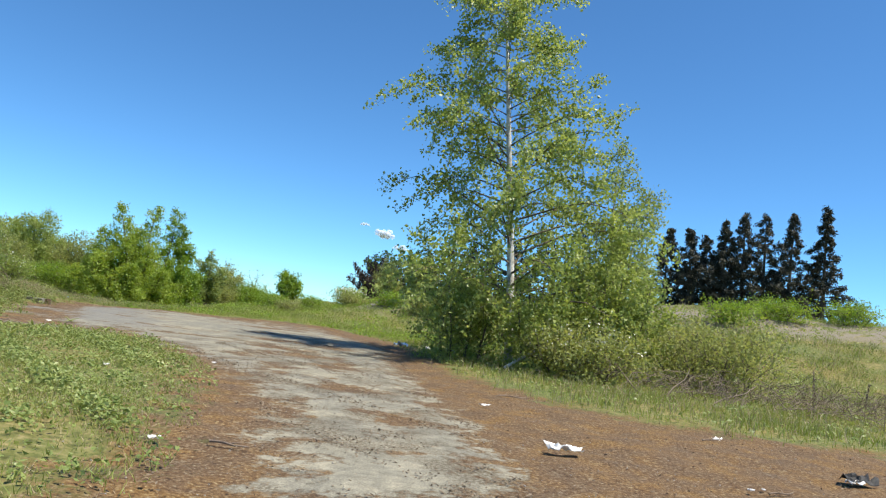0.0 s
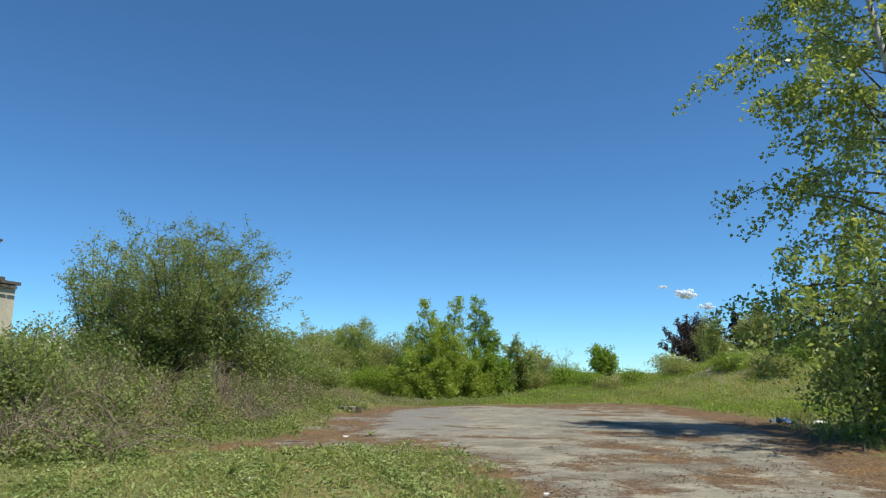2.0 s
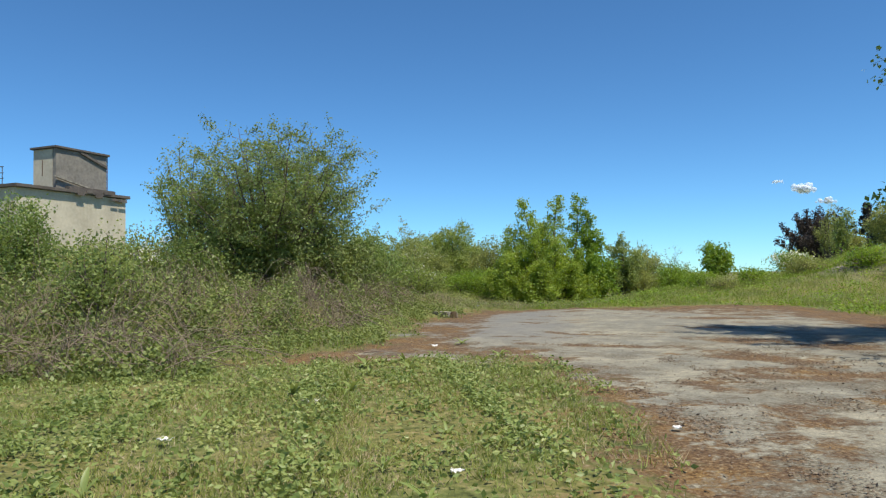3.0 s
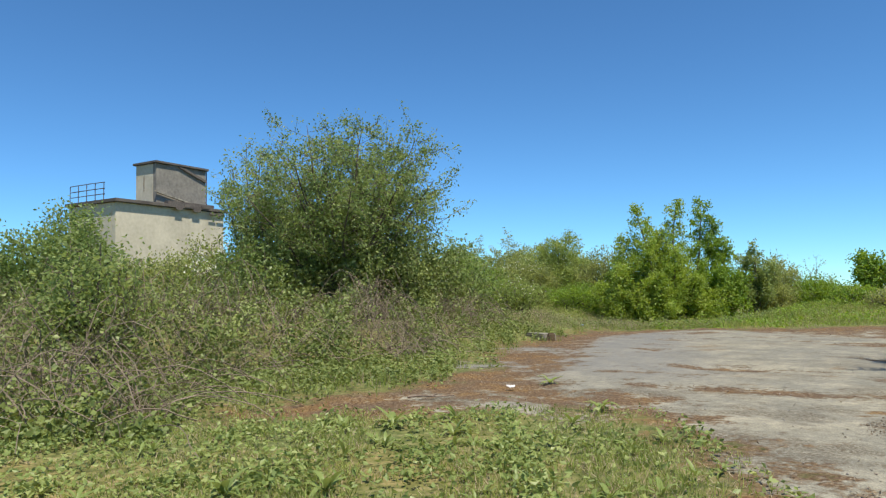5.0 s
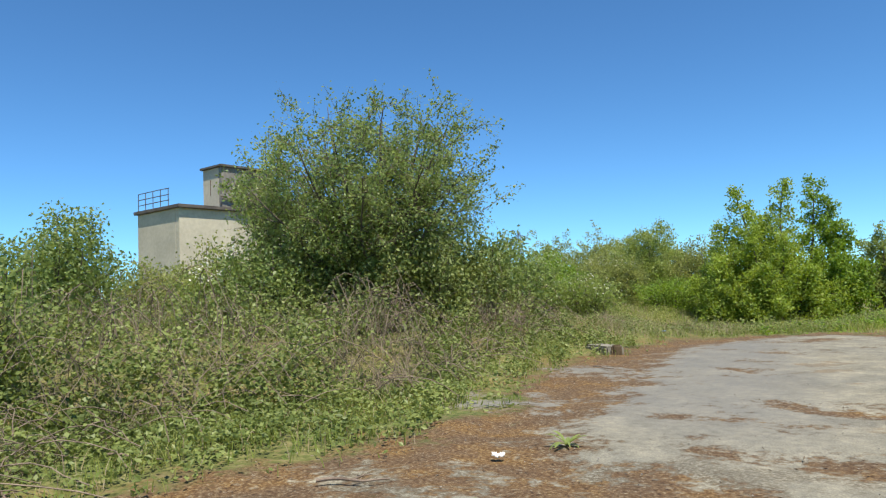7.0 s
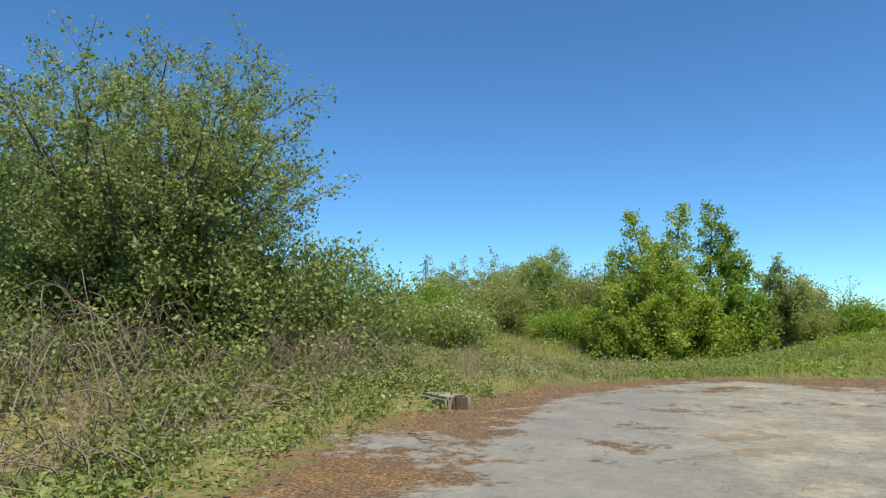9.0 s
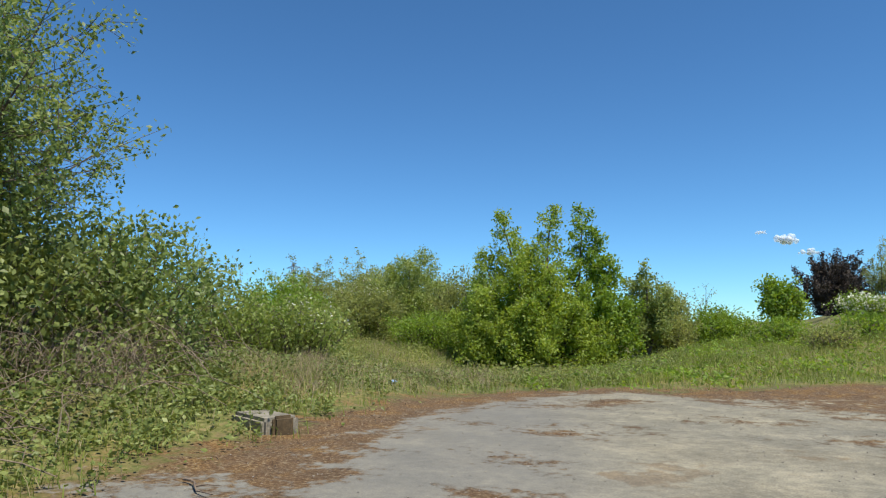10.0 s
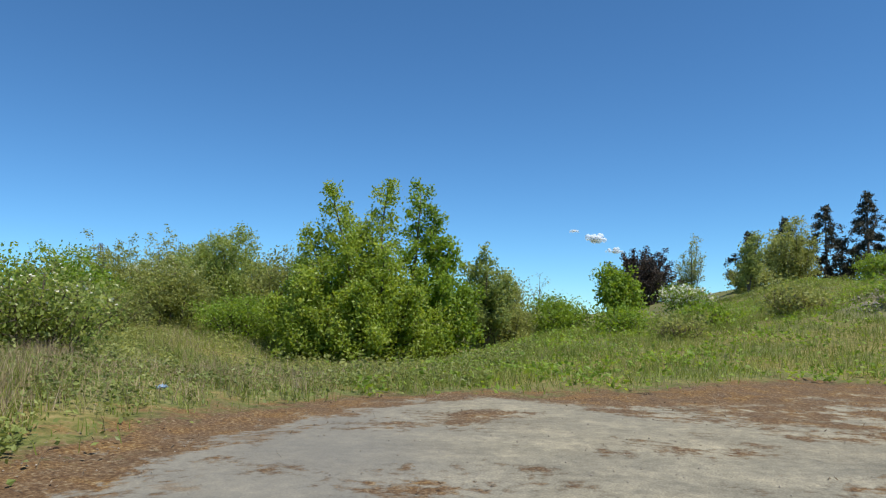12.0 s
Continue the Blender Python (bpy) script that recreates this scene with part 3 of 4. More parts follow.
for gx, gy, r, h, n, size, mat, label, ex in (
        (-24.4, 53.4, 3.30, 4.50, 40000, 0.124, BIRCH_LEAF, "tall grey-green sallow bush with feathery top", None),
        (-11.6, 57.3, 1.91, 3.73, 12000, 0.130, SCRUB_LEAF, "dull green bush behind the oak", None),
        (-43.1, 69.7, 3.81, 5.60, 16000, 0.173, SCRUB_LEAF, "grey-green scrub bush in a hedge line", None),
        (-37.4, 68.9, 3.81, 4.96, 16000, 0.173, SCRUB_LEAF, "grey-green scrub bush in a hedge line", None),
        (-31.6, 62.6, 3.56, 4.33, 16000, 0.151, SCRUB_LEAF, "grey-green scrub bush in a hedge line", None),
        (-29.0, 56.2, 2.79, 3.82, 16000, 0.130, SCRUB_LEAF, "grey-green scrub bush in a hedge line", None),
        (-20.6, 51.9, 2.29, 3.69, 14000, 0.119, SCRUB_LEAF, "grey-green scrub bush in a hedge line", None),
        (-25.8, 44.2, 2.54, 2.55, 18000, 0.108, GREEN_LEAF, "hawthorn bush with scattered white blossom", (BLOSSOM, 500, 0.04, 0.75)),
        (-22.9, 46.1, 2.03, 2.80, 14000, 0.108, SCRUB_LEAF, "hawthorn bush with scattered white blossom", (BLOSSOM, 320, 0.04, 0.75)),
        (-16.2, 29.2, 1.50, 1.90, 8000, 0.080, BIRCH_LEAF, "yellow-green bush at the edge of the thicket", None),
        (-14.9, 30.6, 1.20, 1.50, 6000, 0.080, BIRCH_LEAF, "yellow-green bush at the edge of the thicket", (BLOSSOM, 110, 0.05, 0.6)),
        (-17.8, 33.2, 1.90, 2.00, 8000, 0.090, GREEN_LEAF, "yellow-green bush at the edge of the thicket", None),
        (-22.2, 41.2, 2.03, 1.41, 6000, 0.090, SCRUB_LEAF, "low grey-green bush in rough grass", None),
        (-17.6, 48.6, 1.78, 1.53, 10000, 0.108, SCRUB_LEAF, "low grey-green bush in rough grass", None),
        (-19.4, 45.6, 1.78, 1.20, 9000, 0.097, GREEN_LEAF, "low green bush beside the oak", None),
        (-10.2, 48.1, 1.65, 2.21, 10000, 0.097, SCRUB_LEAF, "low green bush beside the oak", None),
        (-8.2, 49.4, 1.40, 1.19, 8000, 0.097, GREEN_LEAF, "dark green bramble clump on a grassy bank", None),
        (-5.9, 43.4, 1.00, 0.60, 3500, 0.090, GREEN_LEAF, "dark green bramble clump on a grassy bank", None),
        (-3.6, 43.0, 0.90, 0.50, 2500, 0.090, GREEN_LEAF, "low bramble clump on a grassy bank", None),
        (-1.4, 42.4, 1.10, 0.50, 2800, 0.090, SCRUB_LEAF, "low bramble clump on a grassy bank", None),
        (0.9, 40.4, 1.00, 0.50, 2800, 0.090, GREEN_LEAF, "low bramble clump on a grassy bank", None),
        (2.4, 38.8, 1.20, 0.60, 3200, 0.090, SCRUB_LEAF, "low bramble clump on a grassy bank", None),
        (-4.7, 40.2, 0.80, 0.35, 2000, 0.080, SCRUB_LEAF, "low bramble clump on a grassy bank", None),
        (3.8, 43.2, 1.30, 0.60, 3200, 0.090, GREEN_LEAF, "low bramble clump on a grassy bank", None),
        (-2.0, 60.0, 1.60, 1.30, 4000, 0.120, GREEN_LEAF, "hawthorn bush covered in white blossom", (BLOSSOM, 1500, 0.12, 0.3)),
        (4.2, 64.5, 2.00, 3.40, 9000, 0.130, SCRUB_LEAF, "rounded green bush below dark conifers", None),
        (1.2, 60.5, 1.20, 1.60, 4000, 0.120, SCRUB_LEAF, "small green bush on a bank", None),
        (7.6, 61.0, 1.50, 1.00, 3500, 0.120, GREEN_LEAF, "small green bush on a bank", None),
        (-12.0, 14.6, 0.80, 1.50, 8000, 0.065, WILLOW_LEAF, "upright leafy bush in brambles", None),
        (-20.6, 18.2, 1.90, 3.00, 18000, 0.090, SALLOW_LEAF, "dense dark green bush behind brambles", None),
        (-19.0, 21.4, 1.50, 2.00, 8000, 0.080, SCRUB_LEAF, "light green bush beside the sallow", None),
        (-17.6, 20.6, 1.20, 1.50, 6000, 0.080, BIRCH_LEAF, "elder bush with flat white flower heads", (BLOSSOM, 320, 0.055, 0.65)),
        (-17.4, 22.6, 1.70, 2.60, 8000, 0.085, SCRUB_LEAF, "light green bush beside the sallow", None),
        (-24.0, 22.0, 2.00, 1.50, 7000, 0.100, SCRUB_LEAF, "low scrub in front of a building", None),
        (-27.0, 27.0, 2.40, 1.70, 7000, 0.110, SCRUB_LEAF, "low scrub in front of a building", None),
        (-26.5, 19.0, 2.00, 1.30, 6000, 0.100, GREEN_LEAF, "low scrub in front of a building", None),
        (-24.5, 33.0, 2.40, 3.00, 7000, 0.110, SCRUB_LEAF, "scrub bush beyond the sallow", None),
        (14.5, 29.0, 1.30, 0.70, 3500, 0.090, GREEN_LEAF, "low green bush on a spoil bank", None),
        (17.5, 30.5, 1.40, 0.70, 3500, 0.090, GREEN_LEAF, "low green bush on a spoil bank", None),
        (20.5, 30.0, 1.20, 0.60, 3000, 0.090, GREEN_LEAF, "low green bush on a spoil bank", None),
        (19.0, 21.0, 1.60, 1.20, 4000, 0.090, GREEN_LEAF, "green bush at the foot of a bank", None),
        (35.5, 40.0, 1.60, 2.60, 4000, 0.120, SCRUB_LEAF, "small pale green tree far behind a bank", None)):
    shrub(label, (gx, gy), r, h, n, size, mat, 20 if h > 3.6 else 10 if n > 5000 else 7, reach=0.65 if h < 2.2 else 0.5, extra=ex, bark=TWIG if h < 0.6 else BARK)

tree("willow_tree", "slender sparse sallow beside the broad sallow", "tree", (-18.3, 22.4), fan(6, 1.0, 4.9, 0.05, 0.3, 0.06), 14, lambda t: 0.8 * (1.1 - t * 0.8), 0.9, 4, 6500, 0.085, WILLOW_LEAF,
     slim=0.5, low=0.2)
tree("lone_tree", "small rounded young tree with bright green leaves on a bank", "tree", (-5.85, 49.5), fan(6, 0.5, 2.3, 0.05, 0.25), 12, lambda t: 0.15 + 0.6 * math.sin(math.pi * (0.1 + 0.8 * t)), 0.4, 4, 4500,
     0.12, GREEN_LEAF, slim=0.75, low=0.3)
tree("bare_shrub", "twiggy half-bare shrub behind the oak", "shrub", (-9.6, 58.0), fan(6, 1.1, 2.6, 0.04, 0.4), 8, lambda t: 0.5, 0.9, 3, 700, 0.1, SCRUB_LEAF)
tree("bare_tree", "slender half-bare tree with thin grey twigs", "tree", (0.7, 79.0), fan(6, 1.3, 4.3, 0.06, 0.3), 16, lambda t: 0.8 * (1 - t * 0.6), 1.1, 5, 3500, 0.12, SCRUB_LEAF)
tree("slender_tree", "slender young tree with sparse grey-green leaves", "tree", (0.7, 58.7), ((0.6, 0, 3.0, 0.05), (0.0, 0, 2.2, 0.04)), 16, lambda t: 0.75 * (1 - t * 0.6), 0.9, 4, 2600, 0.12, WILLOW_LEAF)

# conifers
tree("cypress_tree", "dense dark brown conifer with a broad rounded outline", "tree", (0.4, 130.0), fan(30, 6.4, 8.9, 0.16, 0.6, 0.07), 20, lambda t: 1.6 * (1.15 - t * 0.8), 0.6, 5, 40000,
     0.34, DEAD_LEAF, slim=0.45, spread=0.22, low=0.03, skirt=0.1)


def conifer(at, h, r, mat=CONIFER_LEAF, n=9000, low=0.08, label="tall dark spruce with drooping brown-green branches"):
    tree("conifer_tree", label, "tree", at, ((rng.normal(0, 0.15), rng.normal(0, 0.15), h, 0.02 * h),), int(h * 8), lambda t: 0.12 + 1.9 * r * (1 - t) ** 1.15 * rng.uniform(0.4, 1.1), 0.05, 5, n, 0.2, mat,
         slim=0.3, spread=0.075, hang=0.3, low=low, droop=0.35, bend=0.12, wobble=0.015, group="row of dark conifers")


for k, (cx, cy, h, r) in enumerate(((3.9, 69.0, 3.6, 1.3), (5.6, 67.5, 4.4, 1.5), (7.4, 66.2, 4.9, 1.6), (9.2, 65.0, 5.2, 1.6), (11.0, 63.5, 5.4, 1.7), (12.8, 62.0, 5.6, 1.7), (14.8, 59.5, 6.0, 1.8), (16.8, 56.0, 6.2, 1.8),
                                    (18.4, 52.0, 6.2, 1.8), (20.2, 47.6, 5.9, 1.5), (21.3, 46.0, 6.3, 1.3), (22.4, 46.2, 5.6, 1.4), (23.2, 45.2, 6.6, 1.2), (24.2, 44.6, 7.7, 1.6),
                                    (25.4, 44.2, 7.9, 1.7), (26.6, 43.4, 8.1, 1.4), (28.2, 42.3, 8.3, 1.1))):
    conifer((cx - 0.9, cy), h * rng.uniform(0.88, 1.08), r * rng.uniform(0.95, 1.5), n=7000 if k < 9 else 12000, low=0.06 if k < 15 else 0.14)


# ---- brambles, grass and weeds ----
def sample(poly, n, keep=None):
    """Random places inside a polygon, thinned by keep(x, y)."""
    P = np.array(poly, float)
    lo, hi = P.min(0), P.max(0)
    out, have = [], 0
    for _ in range(60):
        x, y = rng.uniform(lo[0], hi[0], n * 2), rng.uniform(lo[1], hi[1], n * 2)
        ok = inside_distance(x, y, poly) > 0
        if keep is not None:
            ok &= rng.uniform(0, 1, n * 2) < keep(x, y)
        out.append(np.stack([x[ok], y[ok]], 1))
        have += ok.sum()
        if have >= n:
            break
    return np.concatenate(out)[:n]


def stuff(name, arrays, mat, label, category):
    return tagged(new(name, mesh_from(name, *arrays, mat)), label, category, kind="stuff")


THICKET = ((-16, 10.3), (-11.2, 11.0), (-8.7, 11.9), (-7.8, 12.9), (-8.7, 13.9), (-10.0, 15.0), (-10.0, 16.4), (-9.5, 18.4), (-10.2, 20.4), (-11.0, 21.9), (-11.4, 23.6), (-12.4, 25.2), (-13.4, 27.2), (-17, 28), (-26, 26), (-28, 14))


def thicket_height(x, y):
    d = inside_distance(x, y, THICKET)
    gaps = 0.4 + 0.6 * ss(-0.42, -0.12, lumps(x, y, 0.75, 8))
    return gaps * np.clip(d * 0.9, 0, 1) ** 0.8 * (0.72 + 0.12 * ss(-12, -18, x) + 0.42 * lumps(x, y, 0.9) + 0.36 * lumps(x, y, 0.4, 4)) * (1 - 0.38 * ss(-12.0, -10.3, x) * (1 - ss(14.0, 15.2, y)))


def near_front(x, y):
    return np.clip(np.exp(-(inside_distance(x, y, THICKET) - 0.5) / 3.0), 0.06, 1)


p = sample(THICKET, 190000, near_front)
z = land(p[:, 0], p[:, 1]) + np.maximum(0.05, thicket_height(p[:, 0], p[:, 1]) * (1 - np.abs(rng.normal(0, 0.4, len(p)))))
c = np.column_stack([p, z]) + rng.normal(0, 0.04, (len(p), 3))
clump = lumps(c[:, 0], c[:, 1], 0.5, 1) + lumps(c[:, 0] + c[:, 2], c[:, 1], 1.4, 3) + rng.normal(0, 0.25, len(c))
stuff("bramble_leaves", leaves(c[clump > -0.12], 0.06, 0.046, 0.0, 0.35), BRAMBLE_LEAF, "dense thicket of green bramble leaves on a bank", "brambles")
d = c[clump <= -0.12]
stuff("dry_grass_tangle", blades(d[: 24000] - np.array([0, 0, 0.1]), 0.24, 0.008, 1.3), TANGLE, "dry grey-brown stems tangled in brambles", "dry grass")


def canes(poly, n, high, keep=None, lo=0.5, hi=1.35):
    """Arching dry canes."""
    q = sample(poly, n, keep)
    out = []
    for x, y in q:
        t, L, hh = rng.uniform(0, 6.28), rng.uniform(lo, hi), rng.uniform(0.25, 0.85) * high(x, y)
        s = np.linspace(0, 1, 7)
        px, py = x + np.cos(t) * L * s + rng.normal(0, 0.03, 7), y + np.sin(t) * L * s + rng.normal(0, 0.03, 7)
        pz = land(px, py) + 0.02 + hh * 1.25 * np.sin(np.pi * np.clip(s * 0.8 + 0.12, 0, 1)) * (1 + 0.1 * rng.normal())
        out.append((np.stack([px, py, pz], 1), np.full(7, rng.uniform(0.003, 0.006))))
    return tubes(out, 4)


stuff("bramble_canes", canes(THICKET, 2000, lambda x, y: float(thicket_height(np.array(x), np.array(y))) + 0.25, near_front), TWIG, "dry arching bramble canes on a bank", "brambles")

VERGE = ((-1.2, -2), (-1.2, 4), (-1.3, 6.4), (-1.9, 10.3), (-2.8, 12.9), (-3.8, 14.7), (-5.0, 16.3), (-6.4, 15.7), (-7.3, 14.9), (-8.6, 14.0), (-10.5, 12.4), (-16, 10), (-16, -2))
FRINGE = ((-16, 10), (-10.5, 12.4), (-8.4, 13.8), (-7.6, 16.4), (-7.8, 18.3), (-9.0, 20.4), (-9.8, 22.2), (-9.9, 26), (-10.0, 28.3), (-9.3, 29.6), (-8.2, 30.2), (-8.2, 40), (-24, 40),
          (-16, 27), (-12.4, 25.4), (-11.3, 23.4), (-10.6, 21.4), (-10.2, 19.6), (-10.2, 17.4), (-11.4, 15.2), (-13.4, 13.2), (-16, 11))
EASTSIDE = ((0.9, 19.4), (1.1, 15.5), (2.4, 11.7), (3.9, 10.1), (5.8, 9.5), (9.5, 9.3), (15, 9.6), (22, 7.5), (30, 12), (32, 33), (14, 34), (4, 26), (0.2, 26.3))
BANK = ((-9.4, 29.6), (-7.8, 29.9), (-6, 30.8), (-5, 31.8), (-3.8, 33), (-2.3, 32.4), (-1.2, 30.3), (0.2, 26.0), (4, 26), (12, 30), (16, 62), (-4, 62), (-10, 46), (-15, 40))


def border(x, y):
    """Thins growth out over its ragged border with the moss."""
    return np.clip(0.12 - 0.9 * inside_distance(x, y, BARE) + 0.55 * lumps(x, y, 0.5, 3) + 0.3 * lumps(x, y, 0.17, 6), 0.015, 1)


def rough(x, y):
    return np.clip(0.55 + 0.6 * lumps(x, y, 1.1, 2) + 0.3 * lumps(x, y, 0.4, 5), 0.05, 1) * border(x, y)


def close(x, y):
    patchy = np.clip(0.45 + 0.9 * lumps(x, y, 0.9, 2) + 0.6 * lumps(x, y, 0.3, 5), 0.03, 1)
    return patchy * off_moss(x, y) * np.clip(np.exp(-np.hypot(x + 4.5, y - 10) / 7.0) * 1.6, 0.05, 1)


def off_moss(x, y):
    """Thins the verge out over its ragged border with the moss."""
    return np.clip(0.45 - 0.9 * inside_distance(x, y, BARE) + 0.5 * lumps(x, y, 0.45, 3), 0.02, 1)


def off_spoil(x, y):
    return rough(x, y) * (1 - 0.8 * spoil_at(x, y, land(x, y)))


def sward(name, poly, n, h, w, mat, keep, label, lean=0.4, straight=False):
    q = sample(poly, n, keep)
    r = np.column_stack([q, land(q[:, 0], q[:, 1]) - 0.01])
    stuff(name, blades(r, h * (0.75 + 0.5 * np.clip(lumps(q[:, 0], q[:, 1], 0.8, 6), -0.8, 1)[:, None]), w, lean, straight), mat, label, "grass")


sward("verge_grass", VERGE, 105000, 0.085, 0.007, GRASS, close, "short green grass on a verge", 0.6, True)
sward("verge_dry_grass", VERGE, 70000, 0.06, 0.006, STRAW, close, "dry grass stalks on a verge", 1.6, True)
sward("fringe_grass", FRINGE, 60000, 0.17, 0.01, GRASS, rough, "tall rough grass along a bramble bank")
sward("fringe_dry_grass", FRINGE, 11000, 0.22, 0.007, STRAW, rough, "dry straw-coloured grass along a bramble bank", 0.6)
MEADOW = ((-16, 26.5), (-11, 25.4), (-10.6, 28.5), (-10.1, 30.2), (-11, 34), (-17, 35))
sward("meadow_dry_grass", MEADOW, 16000, 0.3, 0.007, STRAW, rough, "pale dry grass in front of bushes", 0.5, True)
CLEARING = ((-11, 31), (-9.5, 33), (-13, 42), (-14, 50), (-30, 56), (-36, 44), (-24, 30), (-16, 29))
sward("clearing_grass", CLEARING, 90000, 0.3, 0.018, GRASS, rough, "long rough grass in a clearing before scrub", 0.4, True)
sward("clearing_dry_grass", CLEARING, 30000, 0.36, 0.014, STRAW, rough, "pale dry grass in a clearing before scrub", 0.5, True)
sward("roadside_grass", EASTSIDE, 95000, 0.2, 0.013, GRASS, off_spoil, "rough grass below birch trees", 0.4, True)
sward("roadside_dry_grass", EASTSIDE, 24000, 0.26, 0.01, STRAW, off_spoil, "dry grass below birch trees", 0.7)
sward("bank_grass", BANK, 140000, 0.24, 0.014, GRASS, rough, "long green grass on a bank", 0.4, True)
sward("bank_dry_grass", BANK, 6000, 0.26, 0.012, STRAW, rough, "pale dry grass on a bank", 0.5, True)


def herbs(name, poly, n, size, high, keep, mat, label):
    q = sample(poly, n, keep)
    z = land(q[:, 0], q[:, 1]) + rng.uniform(0, 1, len(q)) ** 1.6 * high * (0.5 + np.clip(lumps(q[:, 0], q[:, 1], 0.6, 3), 0, 1)) + 0.01
    stuff(name, leaves(np.column_stack([q, z]), size, size * 0.6, -0.15, 0.5), mat, label, "weeds")


def tufts(x, y):
    return np.clip(lumps(x, y, 0.55, 7) + 0.35 * lumps(x, y, 0.2, 1), 0.02, 1)


herbs("verge_weeds", VERGE, 60000, 0.046, 0.12, lambda x, y: np.clip(tufts(x, y), 0.05, 0.8) * off_moss(x, y) * np.clip(np.exp(-np.hypot(x + 4.5, y - 10) / 7.0) * 1.6, 0.08, 1), HERB, "low leafy weeds among short grass")
herbs("fringe_weeds", FRINGE, 75000, 0.056, 0.26, lambda x, y: np.clip(tufts(x, y) + 0.25, 0, 1) * np.where(y > 26, 0.25, 1) * border(x, y), BRAMBLE_LEAF, "leafy weeds and bramble shoots along a bank")
herbs("roadside_weeds", EASTSIDE, 20000, 0.07, 0.2, lambda x, y: tufts(x, y) * border(x, y), HERB, "leafy weeds below birch trees")
herbs("bank_weeds", BANK, 34000, 0.085, 0.36, lambda x, y: np.clip(lumps(x, y, 1.3, 7) + 0.5 * lumps(x, y, 0.5, 1), 0.02, 1), GREEN_LEAF, "leafy weeds on a grassy bank")
herbs("clearing_weeds", CLEARING, 40000, 0.09, 0.5, lambda x, y: np.clip(lumps(x, y, 1.6, 7) + 0.5 * lumps(x, y, 0.6, 1), 0.02, 1), SCRUB_LEAF, "leafy weeds in a clearing before scrub")
stuff("brushwood", canes(((4.5, 16.6), (6, 14.2), (9, 13.2), (14, 13.5), (14, 17), (9, 18)), 420, lambda x, y: 0.55), TWIG, "tangled dry twigs and bramble canes under birches", "brushwood")

# dead litter, stones and moss crumbs on the bare ground
q = sample(((-2.2, 2), (-2.6, 12), (-5, 16), (-10, 13), (-10.6, 22), (-10.5, 29), (-6, 33), (2.5, 22), (4, 13), (10, 11.4), (10, 2)), 15000,
           lambda x, y: ss(0.5, -0.3, hardness(x, y)) * np.clip(inside_distance(x, y, BARE) + 0.6, 0.05, 1))
stuff("dead_leaf_litter", leaves(np.column_stack([q, land(q[:, 0], q[:, 1]) + rng.uniform(0.003, 0.02, len(q))]), 0.024, 0.007, 0, 0.8, 0.9), TANGLE, "scattered bits of dry leaf and straw on moss", "litter")


def pebbles(q, lo, hi):
    n = len(q)
    r = rng.uniform(lo, hi, (n, 1, 1)) * rng.uniform(0.6, 1.2, (n, 6, 1))
    o = np.array([[1, 0, 0], [0, 1, 0], [-1, 0, 0], [0, -1, 0], [0, 0, 0.7], [0, 0, -0.7]])[None]
    v = np.column_stack([q, land(q[:, 0], q[:, 1]) + 0.004])[:, None] + o * r
    f = np.array([[0, 1, 4], [1, 2, 4], [2, 3, 4], [3, 0, 4], [1, 0, 5], [2, 1, 5], [3, 2, 5], [0, 3, 5]])[None] + 6 * np.arange(n)[:, None, None]
    return v.reshape(-1, 3), f.reshape(-1, 3)


stuff("gravel", pebbles(sample(((-2.2, 2), (-2.6, 12), (-9, 18), (-10.4, 26), (-8, 31), (-3, 33), (1, 24), (3.5, 13), (6, 11), (6, 2)), 2200), 0.004, 0.011), STONE, "small pale stones scattered over a track", "gravel")
q = sample(((-0.4, 4), (-1.4, 10), (-3.0, 13), (-3.4, 16), (-2.2, 20), (0.6, 19), (0.8, 12), (1.2, 8), (1.0, 4)), 16000, tufts)
stuff("moss_crumbs", leaves(np.column_stack([q, land(q[:, 0], q[:, 1]) + rng.uniform(0.002, 0.008, len(q))]), 0.022, 0.011, 0, 0.85, 0.7), TANGLE, "dry brown flakes of moss and earth on a track", "debris")
stuff("rubble", pebbles(sample(((-0.6, 40.2), (2.6, 40.6), (2.4, 43), (0, 43)), 130), 0.03, 0.11), STONE, "pale rubble on a spoil heap", "rubble")


def leaf_strip(L, W, curl):
    s = np.linspace(0, 1, 6)
    w = W * np.sin(np.pi * np.clip(s * 0.9 + 0.06, 0, 1)) ** 0.8 * 0.5
    x, z = L * s * (1 - 0.2 * s * curl), L * (0.55 * s - curl * 0.75 * s * s)
    v = np.concatenate([np.stack([x, -w, z + w * 0.35], 1), np.stack([x, 0 * w, z], 1), np.stack([x, w, z + w * 0.35], 1)])
    f = [(r * 6 + i, r * 6 + i + 1, r * 6 + 7 + i, r * 6 + 6 + i) for r in (0, 1) for i in range(5)]
    return v, f


LEAF_SHAPES = [mesh_from("leaf", *leaf_strip(1.0, w, c), HERB, True) for w, c in ((0.18, 0.6), (0.15, 1.0), (0.21, 0.4))]


def rosette(at, size, n, name="dock_plant", label="leafy dock rosette growing in short grass"):
    ob = thing(name, label, "weed", "dock rosettes on the verge", at=(at[0], at[1], float(land(*at))), turn=rng.uniform(0, 360))
    for k in range(n):
        lf = part_of("leaf", LEAF_SHAPES[k % 3], ob)
        s = size * rng.uniform(0.65, 1.15)
        lf.matrix_basis = pose(0, 0, 0, 0, rng.uniform(-40, 5), k * 137.5 + rng.normal(0, 12)) @ Matrix.Diagonal((s, s, s, 1))


